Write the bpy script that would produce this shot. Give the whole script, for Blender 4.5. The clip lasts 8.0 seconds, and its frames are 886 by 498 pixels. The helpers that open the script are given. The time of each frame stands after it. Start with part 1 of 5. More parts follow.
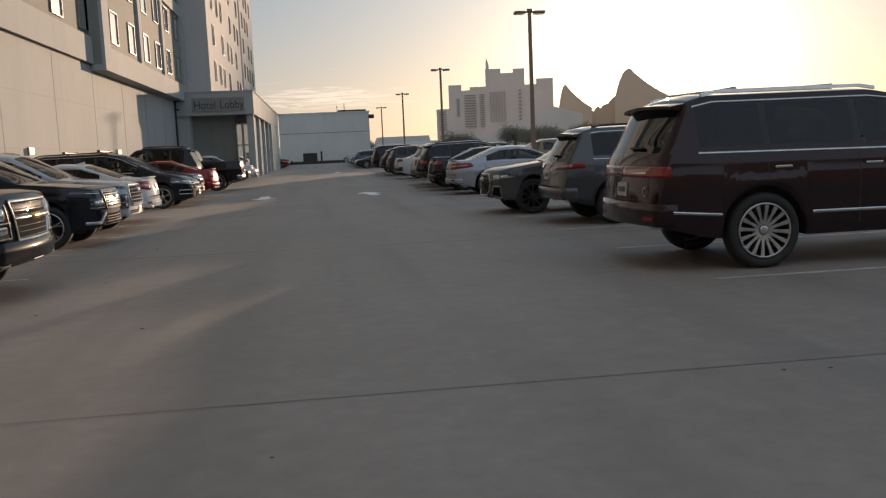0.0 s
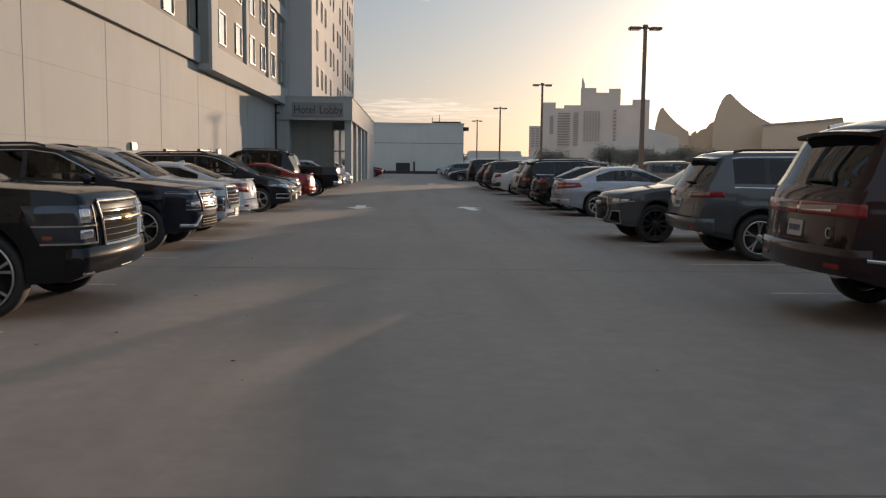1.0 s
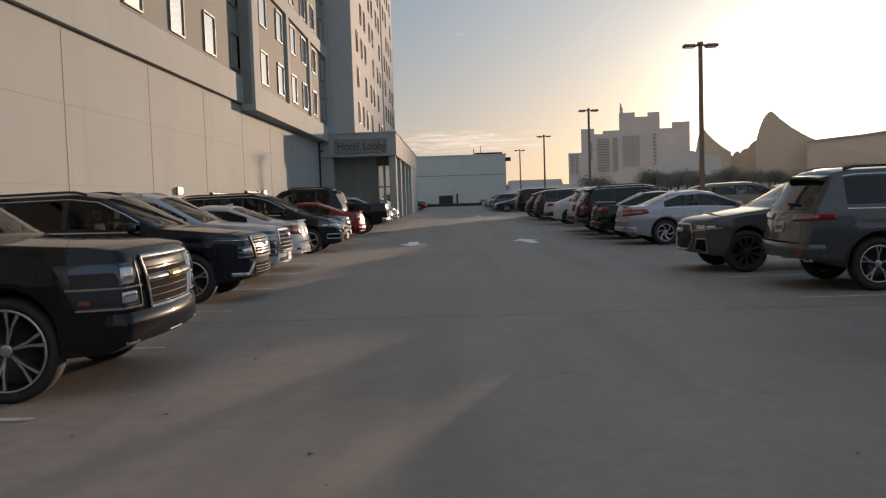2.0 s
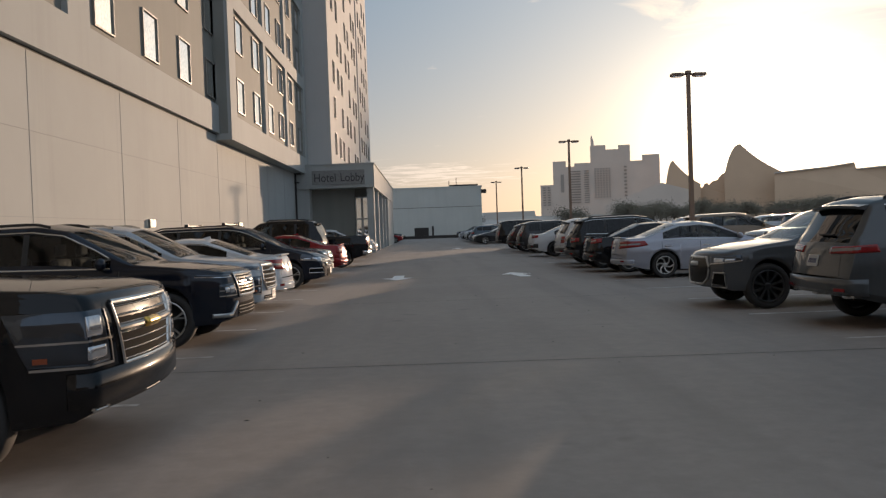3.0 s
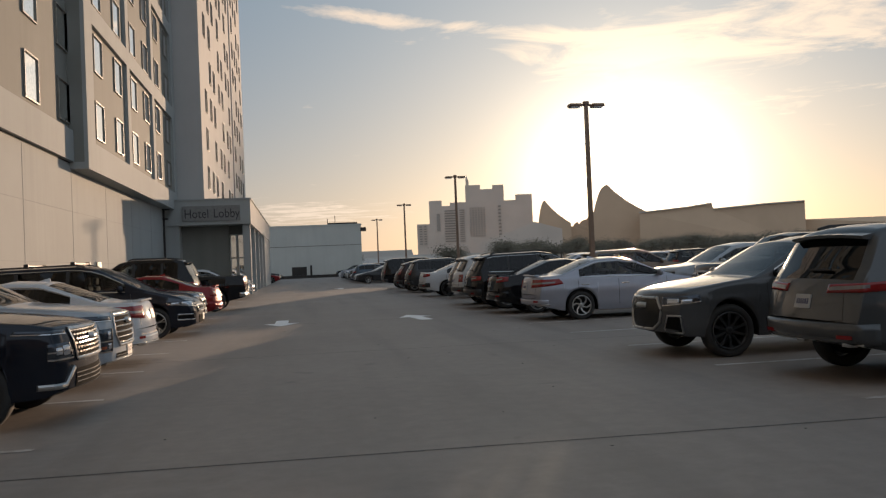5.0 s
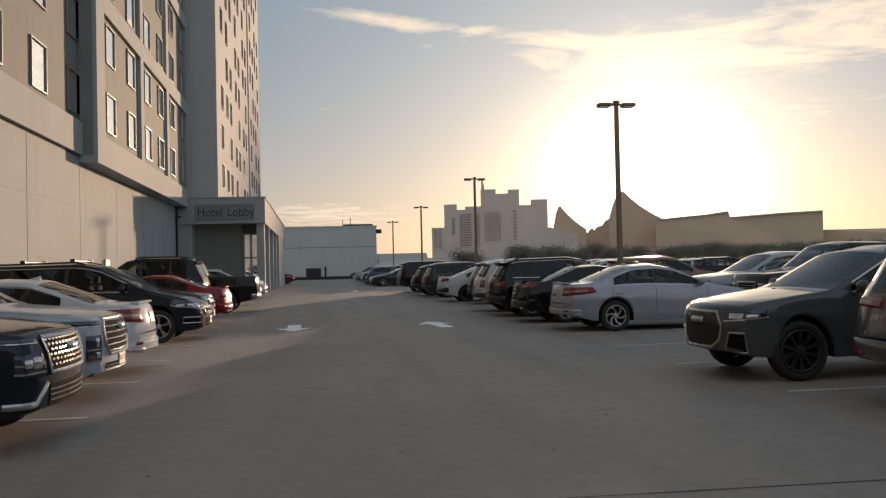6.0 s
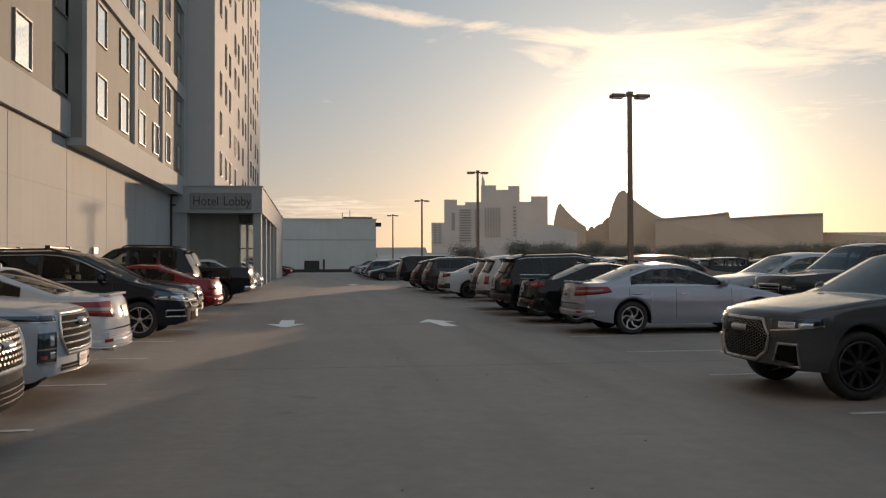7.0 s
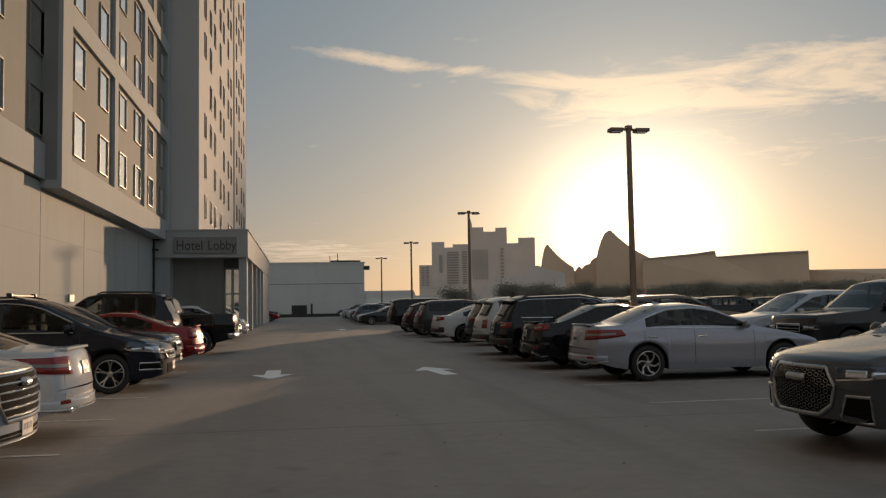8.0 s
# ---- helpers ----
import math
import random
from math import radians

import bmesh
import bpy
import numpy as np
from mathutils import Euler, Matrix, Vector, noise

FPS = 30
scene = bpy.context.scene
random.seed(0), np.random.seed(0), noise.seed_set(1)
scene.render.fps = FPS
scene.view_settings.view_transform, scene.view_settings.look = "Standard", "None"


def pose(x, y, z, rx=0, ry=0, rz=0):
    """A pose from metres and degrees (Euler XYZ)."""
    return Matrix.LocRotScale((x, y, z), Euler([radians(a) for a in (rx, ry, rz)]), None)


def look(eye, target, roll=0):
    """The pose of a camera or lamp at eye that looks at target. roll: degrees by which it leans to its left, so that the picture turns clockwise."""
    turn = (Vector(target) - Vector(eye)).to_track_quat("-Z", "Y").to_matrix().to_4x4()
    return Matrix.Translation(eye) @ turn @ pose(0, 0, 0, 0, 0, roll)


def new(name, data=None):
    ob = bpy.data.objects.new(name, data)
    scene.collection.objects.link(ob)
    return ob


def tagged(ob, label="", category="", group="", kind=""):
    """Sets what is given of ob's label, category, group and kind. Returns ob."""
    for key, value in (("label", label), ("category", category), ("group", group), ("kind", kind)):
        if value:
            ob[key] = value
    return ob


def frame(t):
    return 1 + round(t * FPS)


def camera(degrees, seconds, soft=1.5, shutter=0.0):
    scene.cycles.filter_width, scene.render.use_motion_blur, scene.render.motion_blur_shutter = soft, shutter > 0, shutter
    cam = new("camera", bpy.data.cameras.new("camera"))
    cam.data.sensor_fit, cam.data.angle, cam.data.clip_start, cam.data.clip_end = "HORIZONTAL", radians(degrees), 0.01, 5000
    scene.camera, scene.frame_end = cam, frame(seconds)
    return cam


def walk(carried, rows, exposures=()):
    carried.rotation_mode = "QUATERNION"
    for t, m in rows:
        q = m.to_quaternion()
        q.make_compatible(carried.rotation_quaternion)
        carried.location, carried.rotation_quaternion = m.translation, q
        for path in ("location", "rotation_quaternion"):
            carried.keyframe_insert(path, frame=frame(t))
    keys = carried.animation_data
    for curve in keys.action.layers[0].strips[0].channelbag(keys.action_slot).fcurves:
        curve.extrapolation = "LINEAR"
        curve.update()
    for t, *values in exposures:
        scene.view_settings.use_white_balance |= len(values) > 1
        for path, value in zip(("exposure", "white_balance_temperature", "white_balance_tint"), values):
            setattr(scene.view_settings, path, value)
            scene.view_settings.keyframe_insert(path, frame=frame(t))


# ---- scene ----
from mathutils.bvhtree import BVHTree

# ---------------------------------------------------------------- camera
cam = camera(54.40, 8.0, soft=1.3)
# seconds, x, y, z, yaw, pitch, roll
ROWS = [
    (0, 0.051, 0.100, 1.429, -8.151, -6.614, 2.491),
    (0.5, -0.066, 0.801, 1.450, -5.560, -6.043, 1.018),
    (1, -0.263, 1.452, 1.449, -2.209, -5.581, -0.595),
    (1.5, -0.403, 2.143, 1.476, -3.801, -3.605, -0.939),
    (2, -0.680, 2.746, 1.480, 0.462, -3.446, 1.854),
    (3.5, -1.245, 4.494, 1.492, -2.177, -0.756, 2.113),
    (4, -1.349, 5.083, 1.477, -3.814, -1.014, 2.047),
    (4.5, -1.420, 5.828, 1.478, -9.694, 0.710, 2.697),
    (6, -1.423, 7.975, 1.499, -8.595, 1.175, 1.316),
    (6.5, -1.381, 8.630, 1.513, -9.089, 1.921, 0.283),
    (7, -1.331, 9.328, 1.495, -8.667, 0.844, 0.163),
    (7.5, -1.332, 10.030, 1.521, -10.388, 0.982, -0.604),
    (8, -1.329, 10.696, 1.513, -9.454, 3.660, 0.970),
]
walk(cam, [(t, pose(x, y, z, 90 + pitch, roll, yaw)) for t, x, y, z, yaw, pitch, roll in ROWS],
     exposures=[(0.0, 0.78, 6450, 10), (1.0, 0.76, 6350, 10), (2.0, 0.60, 6300, 10), (3.5, 0.72, 6300, 10), (4.0, 0.20, 6500, 10), (4.5, 0.48, 6550, 10), (6.0, 0.62, 6600, 10), (7.0, 0.60, 6700, 10), (7.5, 0.57, 6700, 10), (8.0, 0.20, 7100, 10)])

# ---------------------------------------------------------------- light
SUN_AZ, SUN_EL = 22.2, 4.15
sun_dir = Vector((math.sin(radians(SUN_AZ)) * math.cos(radians(SUN_EL)), math.cos(radians(SUN_AZ)) * math.cos(radians(SUN_EL)), math.sin(radians(SUN_EL))))
sun_data = bpy.data.lights.new("sun", "SUN")
sun_data.energy, sun_data.angle, sun_data.color = 3.2, radians(0.7), (1.0, 0.69, 0.46)
sun = new("sun", sun_data)
sun.matrix_world = look(sun_dir * 200, (0, 0, 0))


class Nodes:
    """Short writing of node trees."""

    def __init__(self, tree):
        self.tree = tree
        tree.nodes.clear()

    def __call__(self, kind, *links, **values):
        node = self.tree.nodes.new(kind)
        for key, value in values.items():
            if key.startswith("i_"):
                node.inputs[key[2:].replace("_", " ")].default_value = value
            else:
                setattr(node, key, value)
        for source, target in links:
            self.tree.links.new(source, node.inputs[target])
        return node


def ramp(n, source, stops, mode="LINEAR"):
    r = n("ShaderNodeValToRGB", (source, 0))
    r.color_ramp.interpolation = mode
    e = r.color_ramp.elements
    while len(e) < len(stops):
        e.new(0.5)
    for k, (at, col) in zip(e, stops):
        k.position = at
        k.color = (*col, 1) if len(col) == 3 else col
    return r.outputs[0]


def mixc(n, fac, a, b, mode="MIX"):
    m = n("ShaderNodeMix", data_type="RGBA", blend_type=mode)
    for value, at in ((fac, 0), (a, 6), (b, 7)):
        if isinstance(value, (int, float)):
            m.inputs[at].default_value = value
        elif isinstance(value, tuple):
            m.inputs[at].default_value = (*value, 1)
        else:
            n.tree.links.new(value, m.inputs[at])
    return m.outputs[2]


def maths(n, op, a, b=None, c=None):
    m = n("ShaderNodeMath", operation=op)
    for at, v in enumerate((a, b, c)):
        if v is None:
            continue
        if isinstance(v, (int, float)):
            m.inputs[at].default_value = v
        else:
            n.tree.links.new(v, m.inputs[at])
    return m.outputs[0]


world = bpy.data.worlds.new("world")
scene.world = world
world.use_nodes = True
n = Nodes(world.node_tree)
sky = n("ShaderNodeTexSky", sky_type="NISHITA", sun_disc=False, sun_elevation=radians(SUN_EL), sun_rotation=radians(SUN_AZ), air_density=1.0, dust_density=1.6, ozone_density=1.4)
coord = n("ShaderNodeTexCoord").outputs["Generated"]
dot = n("ShaderNodeVectorMath", (coord, 0), operation="DOT_PRODUCT")
dot.inputs[1].default_value = sun_dir
angle = maths(n, "MULTIPLY", maths(n, "ARCCOSINE", maths(n, "MINIMUM", dot.outputs["Value"], 1.0)), 57.2958)
sep = n("ShaderNodeSeparateXYZ", (coord, 0))
height = maths(n, "MAXIMUM", sep.outputs[2], 0.012)
# hazy aureole round the low sun
core = maths(n, "EXPONENT", maths(n, "MULTIPLY", maths(n, "POWER", maths(n, "DIVIDE", angle, 5.2), 2.0), -1.0))
wide = maths(n, "EXPONENT", maths(n, "DIVIDE", angle, -9.5))
halo = mixc(n, 1.0, mixc(n, 1.0, (1.5, 1.3, 1.0), core, "MULTIPLY"), mixc(n, 1.0, (0.50, 0.40, 0.29), wide, "MULTIPLY"), "ADD")
base = mixc(n, 1.0, sky.outputs[0], (0.0130, 0.0145, 0.0172), "MULTIPLY")
# evening haze towards the horizon, dimmer away from the sun
side = maths(n, "ADD", maths(n, "MULTIPLY", maths(n, "EXPONENT", maths(n, "DIVIDE", angle, -28.0)), 0.42), 0.60)
haze_f = maths(n, "EXPONENT", maths(n, "MULTIPLY", height, -8.0))
haze_c = mixc(n, ramp(n, maths(n, "DIVIDE", angle, 180.0), [(0.2, (0, 0, 0)), (0.55, (1, 1, 1))]), (0.45, 0.350, 0.285), (0.27, 0.262, 0.285))
base = mixc(n, 1.0, base, mixc(n, 1.0, mixc(n, haze_f, (0.140, 0.216, 0.288), haze_c), side, "MULTIPLY"), "ADD")
# pale blue evening sky opposite the sun
away = ramp(n, maths(n, "DIVIDE", angle, 180.0), [(0.26, (0, 0, 0)), (0.62, (0.20, 0.198, 0.21))], "EASE")
base = mixc(n, 1.0, base, away, "ADD")
# drifts of thin high cloud: noise on a flat layer, gathered in a few banks
flat = n("ShaderNodeCombineXYZ", (maths(n, "DIVIDE", sep.outputs[0], height), 0), (maths(n, "DIVIDE", sep.outputs[1], height), 1))
cl = n("ShaderNodeTexNoise", (flat.outputs[0], "Vector"), i_Scale=1.5, i_Detail=10.0, i_Roughness=0.62, i_Distortion=0.7)
az_deg = maths(n, "MULTIPLY", maths(n, "ARCTAN2", sep.outputs[0], sep.outputs[1]), 57.2958)
el_deg = maths(n, "MULTIPLY", maths(n, "ARCSINE", sep.outputs[2]), 57.2958)


def bank(az, el, wide_, tall, slope, gain):
    """A soft bank of cloud round a bearing and a height, in degrees."""
    da = maths(n, "SUBTRACT", az_deg, az)
    de = maths(n, "SUBTRACT", maths(n, "SUBTRACT", el_deg, el), maths(n, "MULTIPLY", da, slope))
    q = maths(n, "ADD", maths(n, "POWER", maths(n, "ABSOLUTE", maths(n, "DIVIDE", da, wide_)), 2.0), maths(n, "POWER", maths(n, "ABSOLUTE", maths(n, "DIVIDE", de, tall)), 2.0))
    return maths(n, "MULTIPLY", maths(n, "EXPONENT", maths(n, "MULTIPLY", q, -1.0)), gain)


banks = 0.06
for shape in ((29.0, 13.2, 13.0, 2.3, 0.0, 1.0), (17.5, 13.6, 5.0, 1.3, -0.05, 0.75), (5.5, 16.0, 8.0, 0.6, -0.11, 1.0), (12.0, 17.2, 4.0, 0.5, -0.03, 0.6), (1.0, 3.6, 6.0, 0.9, 0.0, 0.8), (32.0, 9.0, 7.0, 1.0, 0.02, 0.5)):
    banks = maths(n, "ADD", banks, bank(*shape))
fine_cl = maths(n, "ADD", cl.outputs[0], maths(n, "MULTIPLY", maths(n, "SUBTRACT", maths(n, "MINIMUM", banks, 1.0), 0.5), 0.34))
cover = ramp(n, fine_cl, [(0.51, (0, 0, 0)), (0.68, (1, 1, 1))])
cloud_col = mixc(n, maths(n, "EXPONENT", maths(n, "DIVIDE", angle, -16.0)), (0.48, 0.40, 0.35), (0.95, 0.74, 0.50))
skyc = mixc(n, maths(n, "MULTIPLY", cover, 0.85), base, cloud_col)
skyc = mixc(n, 1.0, skyc, halo, "ADD")
bg = n("ShaderNodeBackground", (skyc, "Color"), i_Strength=1.0)
n("ShaderNodeOutputWorld", (bg.outputs[0], 0))


# ---------------------------------------------------------------- materials
def material(name):
    m = bpy.data.materials.new(name)
    m.use_nodes = True
    return m, Nodes(m.node_tree)


def finish(n, bsdf):
    n("ShaderNodeOutputMaterial", (bsdf.outputs[0], 0))


def principled(n, *links, **values):
    return n("ShaderNodeBsdfPrincipled", *links, **values)


def where(n):
    return n("ShaderNodeTexCoord").outputs["Object"]


def rough_mat(name, col, rough=0.7, var=0.15, scale=3.0, bump=0.15, fine=60.0, metal=0.0):
    """A plain surface with blotches at two scales and a fine relief."""
    m, n = material(name)
    w = where(n)
    a = n("ShaderNodeTexNoise", (w, "Vector"), i_Scale=scale, i_Detail=6.0, i_Roughness=0.6)
    b = n("ShaderNodeTexNoise", (w, "Vector"), i_Scale=fine, i_Detail=4.0)
    dark, light = tuple(c * (1 - var) for c in col), tuple(min(1, c * (1 + var)) for c in col)
    c = ramp(n, a.outputs[0], [(0.3, dark), (0.7, light)])
    c = mixc(n, 0.25, c, ramp(n, b.outputs[0], [(0.35, dark), (0.65, light)]))
    bp = n("ShaderNodeBump", (b.outputs[0], "Height"), i_Strength=bump, i_Distance=0.01)
    r = n("ShaderNodeMapRange", (a.outputs[0], 0))
    r.inputs[3].default_value, r.inputs[4].default_value = rough - 0.08, min(1, rough + 0.08)
    finish(n, principled(n, (c, "Base Color"), (r.outputs[0], "Roughness"), (bp.outputs[0], "Normal"), i_Metallic=metal))
    return m


def paint(name, col, metal=0.35, rough=0.32):
    m, n = material(name)
    w = where(n)
    flake = n("ShaderNodeTexNoise", (w, "Vector"), i_Scale=900.0, i_Detail=1.0)
    dust = n("ShaderNodeTexNoise", (w, "Vector"), i_Scale=2.2, i_Detail=7.0, i_Roughness=0.65)
    c = mixc(n, ramp(n, flake.outputs[0], [(0.4, (0, 0, 0)), (0.7, (0.35, 0.35, 0.35))]), col, tuple(min(1, v * 1.5 + 0.01) for v in col))
    c = mixc(n, ramp(n, dust.outputs[0], [(0.45, (0.0, 0.0, 0.0)), (0.8, (0.015, 0.015, 0.015))]), c, (0.22, 0.19, 0.16))
    cr = ramp(n, dust.outputs[0], [(0.3, (0.025, 0.025, 0.025)), (0.8, (0.07, 0.07, 0.07))])
    finish(n, principled(n, (c, "Base Color"), (cr, "Coat Roughness"), i_Metallic=metal, i_Roughness=rough, i_Coat_Weight=0.7, i_Specular_IOR_Level=0.0))
    return m


def glass(name, tint, rough=0.02):
    """Tinted automotive glass: sees through, with a mirror gloss that grows at grazing angles."""
    m, n = material(name)
    fres = n("ShaderNodeFresnel", i_IOR=1.5)
    tr = n("ShaderNodeBsdfTransparent")
    tr.inputs[0].default_value = (*tint, 1)
    gl = n("ShaderNodeBsdfGlossy", i_Roughness=rough)
    mix = n("ShaderNodeMixShader", (fres.outputs[0], 0), (tr.outputs[0], 1), (gl.outputs[0], 2))
    finish(n, mix)
    return m


def simple(name, col, rough=0.5, metal=0.0, coat=0.0):
    m, n = material(name)
    w = where(n)
    a = n("ShaderNodeTexNoise", (w, "Vector"), i_Scale=9.0, i_Detail=5.0)
    c = ramp(n, a.outputs[0], [(0.3, tuple(v * 0.85 for v in col)), (0.7, tuple(min(1, v * 1.12) for v in col))])
    r = ramp(n, a.outputs[0], [(0.3, (rough * 0.85,) * 3), (0.7, (min(1, rough * 1.2),) * 3)])
    finish(n, principled(n, (c, "Base Color"), (r, "Roughness"), i_Metallic=metal, i_Coat_Weight=coat))
    return m


def matte(name, col):
    """Deep black openings, with no gloss."""
    m, n = material(name)
    a = n("ShaderNodeTexNoise", (where(n), "Vector"), i_Scale=30.0, i_Detail=3.0)
    c = ramp(n, a.outputs[0], [(0.3, tuple(v * 0.8 for v in col)), (0.7, tuple(v * 1.2 for v in col))])
    finish(n, principled(n, (c, "Base Color"), i_Roughness=0.95, i_Specular_IOR_Level=0.05))
    return m


def concrete_deck():
    m, n = material("deck_concrete")
    w = where(n)
    a = n("ShaderNodeTexNoise", (w, "Vector"), i_Scale=0.35, i_Detail=7.0, i_Roughness=0.62)
    b = n("ShaderNodeTexNoise", (w, "Vector"), i_Scale=4.5, i_Detail=8.0, i_Roughness=0.7)
    f = n("ShaderNodeTexNoise", (w, "Vector"), i_Scale=140.0, i_Detail=3.0)
    st = n("ShaderNodeMapping", (w, "Vector"))
    st.inputs["Scale"].default_value = (1.0, 0.06, 1.0)
    tracks = n("ShaderNodeTexNoise", (st.outputs[0], "Vector"), i_Scale=1.1, i_Detail=4.0)
    brush = n("ShaderNodeMapping", (w, "Vector"))
    brush.inputs["Scale"].default_value = (0.04, 1.0, 1.0)
    br = n("ShaderNodeTexNoise", (brush.outputs[0], "Vector"), i_Scale=120.0, i_Detail=2.0)
    c = ramp(n, a.outputs[0], [(0.28, (0.225, 0.190, 0.163)), (0.72, (0.325, 0.283, 0.247))])
    c = mixc(n, 0.55, c, ramp(n, b.outputs[0], [(0.3, (0.185, 0.158, 0.137)), (0.75, (0.365, 0.316, 0.276))]))
    c = mixc(n, ramp(n, tracks.outputs[0], [(0.48, (0, 0, 0)), (0.72, (0.45, 0.45, 0.45))]), c, (0.15, 0.13, 0.115))
    spots = n("ShaderNodeTexNoise", (w, "Vector"), i_Scale=1.6, i_Detail=2.0, i_Distortion=0.4)
    c = mixc(n, ramp(n, spots.outputs[0], [(0.69, (0, 0, 0)), (0.76, (0.30, 0.30, 0.30))]), c, (0.09, 0.08, 0.075))
    h = mixc(n, 0.5, f.outputs[0], br.outputs[0])
    bp = n("ShaderNodeBump", (h, "Height"), i_Strength=0.35, i_Distance=0.004)
    r = ramp(n, b.outputs[0], [(0.3, (0.62,) * 3), (0.7, (0.78,) * 3)])
    finish(n, principled(n, (c, "Base Color"), (r, "Roughness"), (bp.outputs[0], "Normal")))
    return m


def stucco(name, col):
    """Painted concrete wall with rain streaks and panel-to-panel shifts of tone."""
    m, n = material(name)
    w = where(n)
    a = n("ShaderNodeTexNoise", (w, "Vector"), i_Scale=0.25, i_Detail=6.0, i_Roughness=0.6)
    mp = n("ShaderNodeMapping", (w, "Vector"))
    mp.inputs["Scale"].default_value = (1.0, 1.0, 0.05)
    s = n("ShaderNodeTexNoise", (mp.outputs[0], "Vector"), i_Scale=1.5, i_Detail=6.0, i_Roughness=0.65)
    f = n("ShaderNodeTexNoise", (w, "Vector"), i_Scale=40.0, i_Detail=4.0)
    c = ramp(n, a.outputs[0], [(0.3, tuple(v * 0.93 for v in col)), (0.7, tuple(min(1, v * 1.04) for v in col))])
    c = mixc(n, ramp(n, s.outputs[0], [(0.5, (0, 0, 0)), (0.8, (0.4, 0.4, 0.4))]), c, tuple(v * 0.72 for v in col))
    bp = n("ShaderNodeBump", (f.outputs[0], "Height"), i_Strength=0.2, i_Distance=0.006)
    finish(n, principled(n, (c, "Base Color"), (bp.outputs[0], "Normal"), i_Roughness=0.85))
    return m


DECK = concrete_deck()
WHITE_WALL = stucco("white_wall", (0.345, 0.362, 0.352))
GREY_WALL = stucco("grey_wall", (0.215, 0.217, 0.195))
TOWER_WALL = stucco("tower_wall", (0.44, 0.435, 0.42))
DARK_WALL = stucco("dark_wall", (0.07, 0.072, 0.075))
SCORE = stucco("score_line", (0.30, 0.315, 0.307))
FAR_WALL = stucco("far_wall", (0.48, 0.50, 0.47))
WHITE_PAINT = rough_mat("line_paint", (0.88, 0.87, 0.85), 0.7, 0.08, 6.0, 0.2)
FAINT_JOINT = rough_mat("worn_joint", (0.19, 0.165, 0.145), 0.85, 0.3)
JOINT = rough_mat("joint_filler", (0.06, 0.055, 0.05), 0.8)
WIN_FRAME = simple("window_frame_bronze", (0.20, 0.19, 0.165), 0.5)
WHITE_FRAME = simple("door_frame_white", (0.62, 0.62, 0.60), 0.5)
WIN_GLASS = simple("window_glass_coated", (0.92, 0.94, 0.93), 0.04, 1.0)
DARK_METAL = simple("dark_metal", (0.035, 0.032, 0.03), 0.5, 0.4)
POLE = simple("pole_bronze", (0.20, 0.135, 0.095), 0.45, 0.3)
SIGN_GREY = simple("sign_grey", (0.20, 0.20, 0.195), 0.5)
SIGN_DARK = simple("sign_letter", (0.03, 0.03, 0.032), 0.5)
RUBBER = rough_mat("tyre_rubber", (0.022, 0.021, 0.020), 0.75, 0.25, 20.0)
BLACK_TRIM = simple("black_trim", (0.018, 0.018, 0.018), 0.5)
CHROME = simple("chrome", (0.55, 0.54, 0.52), 0.18, 1.0)
ALLOY = simple("alloy", (0.45, 0.445, 0.43), 0.3, 0.9)
DARK_ALLOY = simple("dark_alloy", (0.06, 0.06, 0.06), 0.35, 0.7)
LAMP_CLEAR = simple("lamp_clear", (0.55, 0.57, 0.60), 0.06, 0.75, 0.3)
LAMP_DARK = simple("lamp_housing", (0.075, 0.085, 0.10), 0.09, 0.75)
LAMP_SMOKE = simple("lamp_smoked", (0.20, 0.18, 0.18), 0.14, 0.2, 0.4)
DARK_CHROME = simple("dark_chrome", (0.24, 0.235, 0.225), 0.2, 1.0)
LAMP_RED = simple("lamp_red", (0.22, 0.010, 0.010), 0.10, 0.0, 0.0)
LAMP_AMBER = simple("lamp_amber", (0.25, 0.05, 0.012), 0.12, 0.0, 1.0)
CAR_GLASS = glass("car_glass", (0.42, 0.45, 0.45))
TINT_GLASS = glass("car_glass_tinted", (0.05, 0.053, 0.053))
CABIN = simple("cabin_fabric", (0.025, 0.024, 0.023), 0.8)
PLATE = simple("plate_white", (0.42, 0.42, 0.41), 0.6)
PLATE_BAR = simple("plate_bar", (0.05, 0.06, 0.12), 0.5)
BADGE_GOLD = simple("badge_gold", (0.75, 0.48, 0.12), 0.25, 0.9)
GRILLE_BLACK = matte("grille_black", (0.010, 0.010, 0.010))
UNDER = simple("underbody", (0.012, 0.012, 0.012), 0.8)

PAINTS = {k: paint("paint_" + k, c, mt, r) for k, (c, mt, r) in {
    "black": ((0.005, 0.005, 0.006), 0.1, 0.3), "navy": ((0.007, 0.010, 0.018), 0.3, 0.3), "white": ((0.50, 0.51, 0.52), 0.0, 0.35),
    "pearl": ((0.37, 0.40, 0.43), 0.15, 0.35), "silver": ((0.30, 0.315, 0.36), 0.55, 0.35), "grey": ((0.075, 0.078, 0.082), 0.25, 0.33),
    "red": ((0.20, 0.012, 0.014), 0.3, 0.3), "blue": ((0.05, 0.075, 0.10), 0.45, 0.32), "charcoal": ((0.028, 0.029, 0.031), 0.4, 0.32),
    "maroon": ((0.022, 0.010, 0.011), 0.3, 0.3), "tan": ((0.16, 0.12, 0.085), 0.45, 0.35), "slate": ((0.075, 0.080, 0.084), 0.45, 0.33)}.items()}


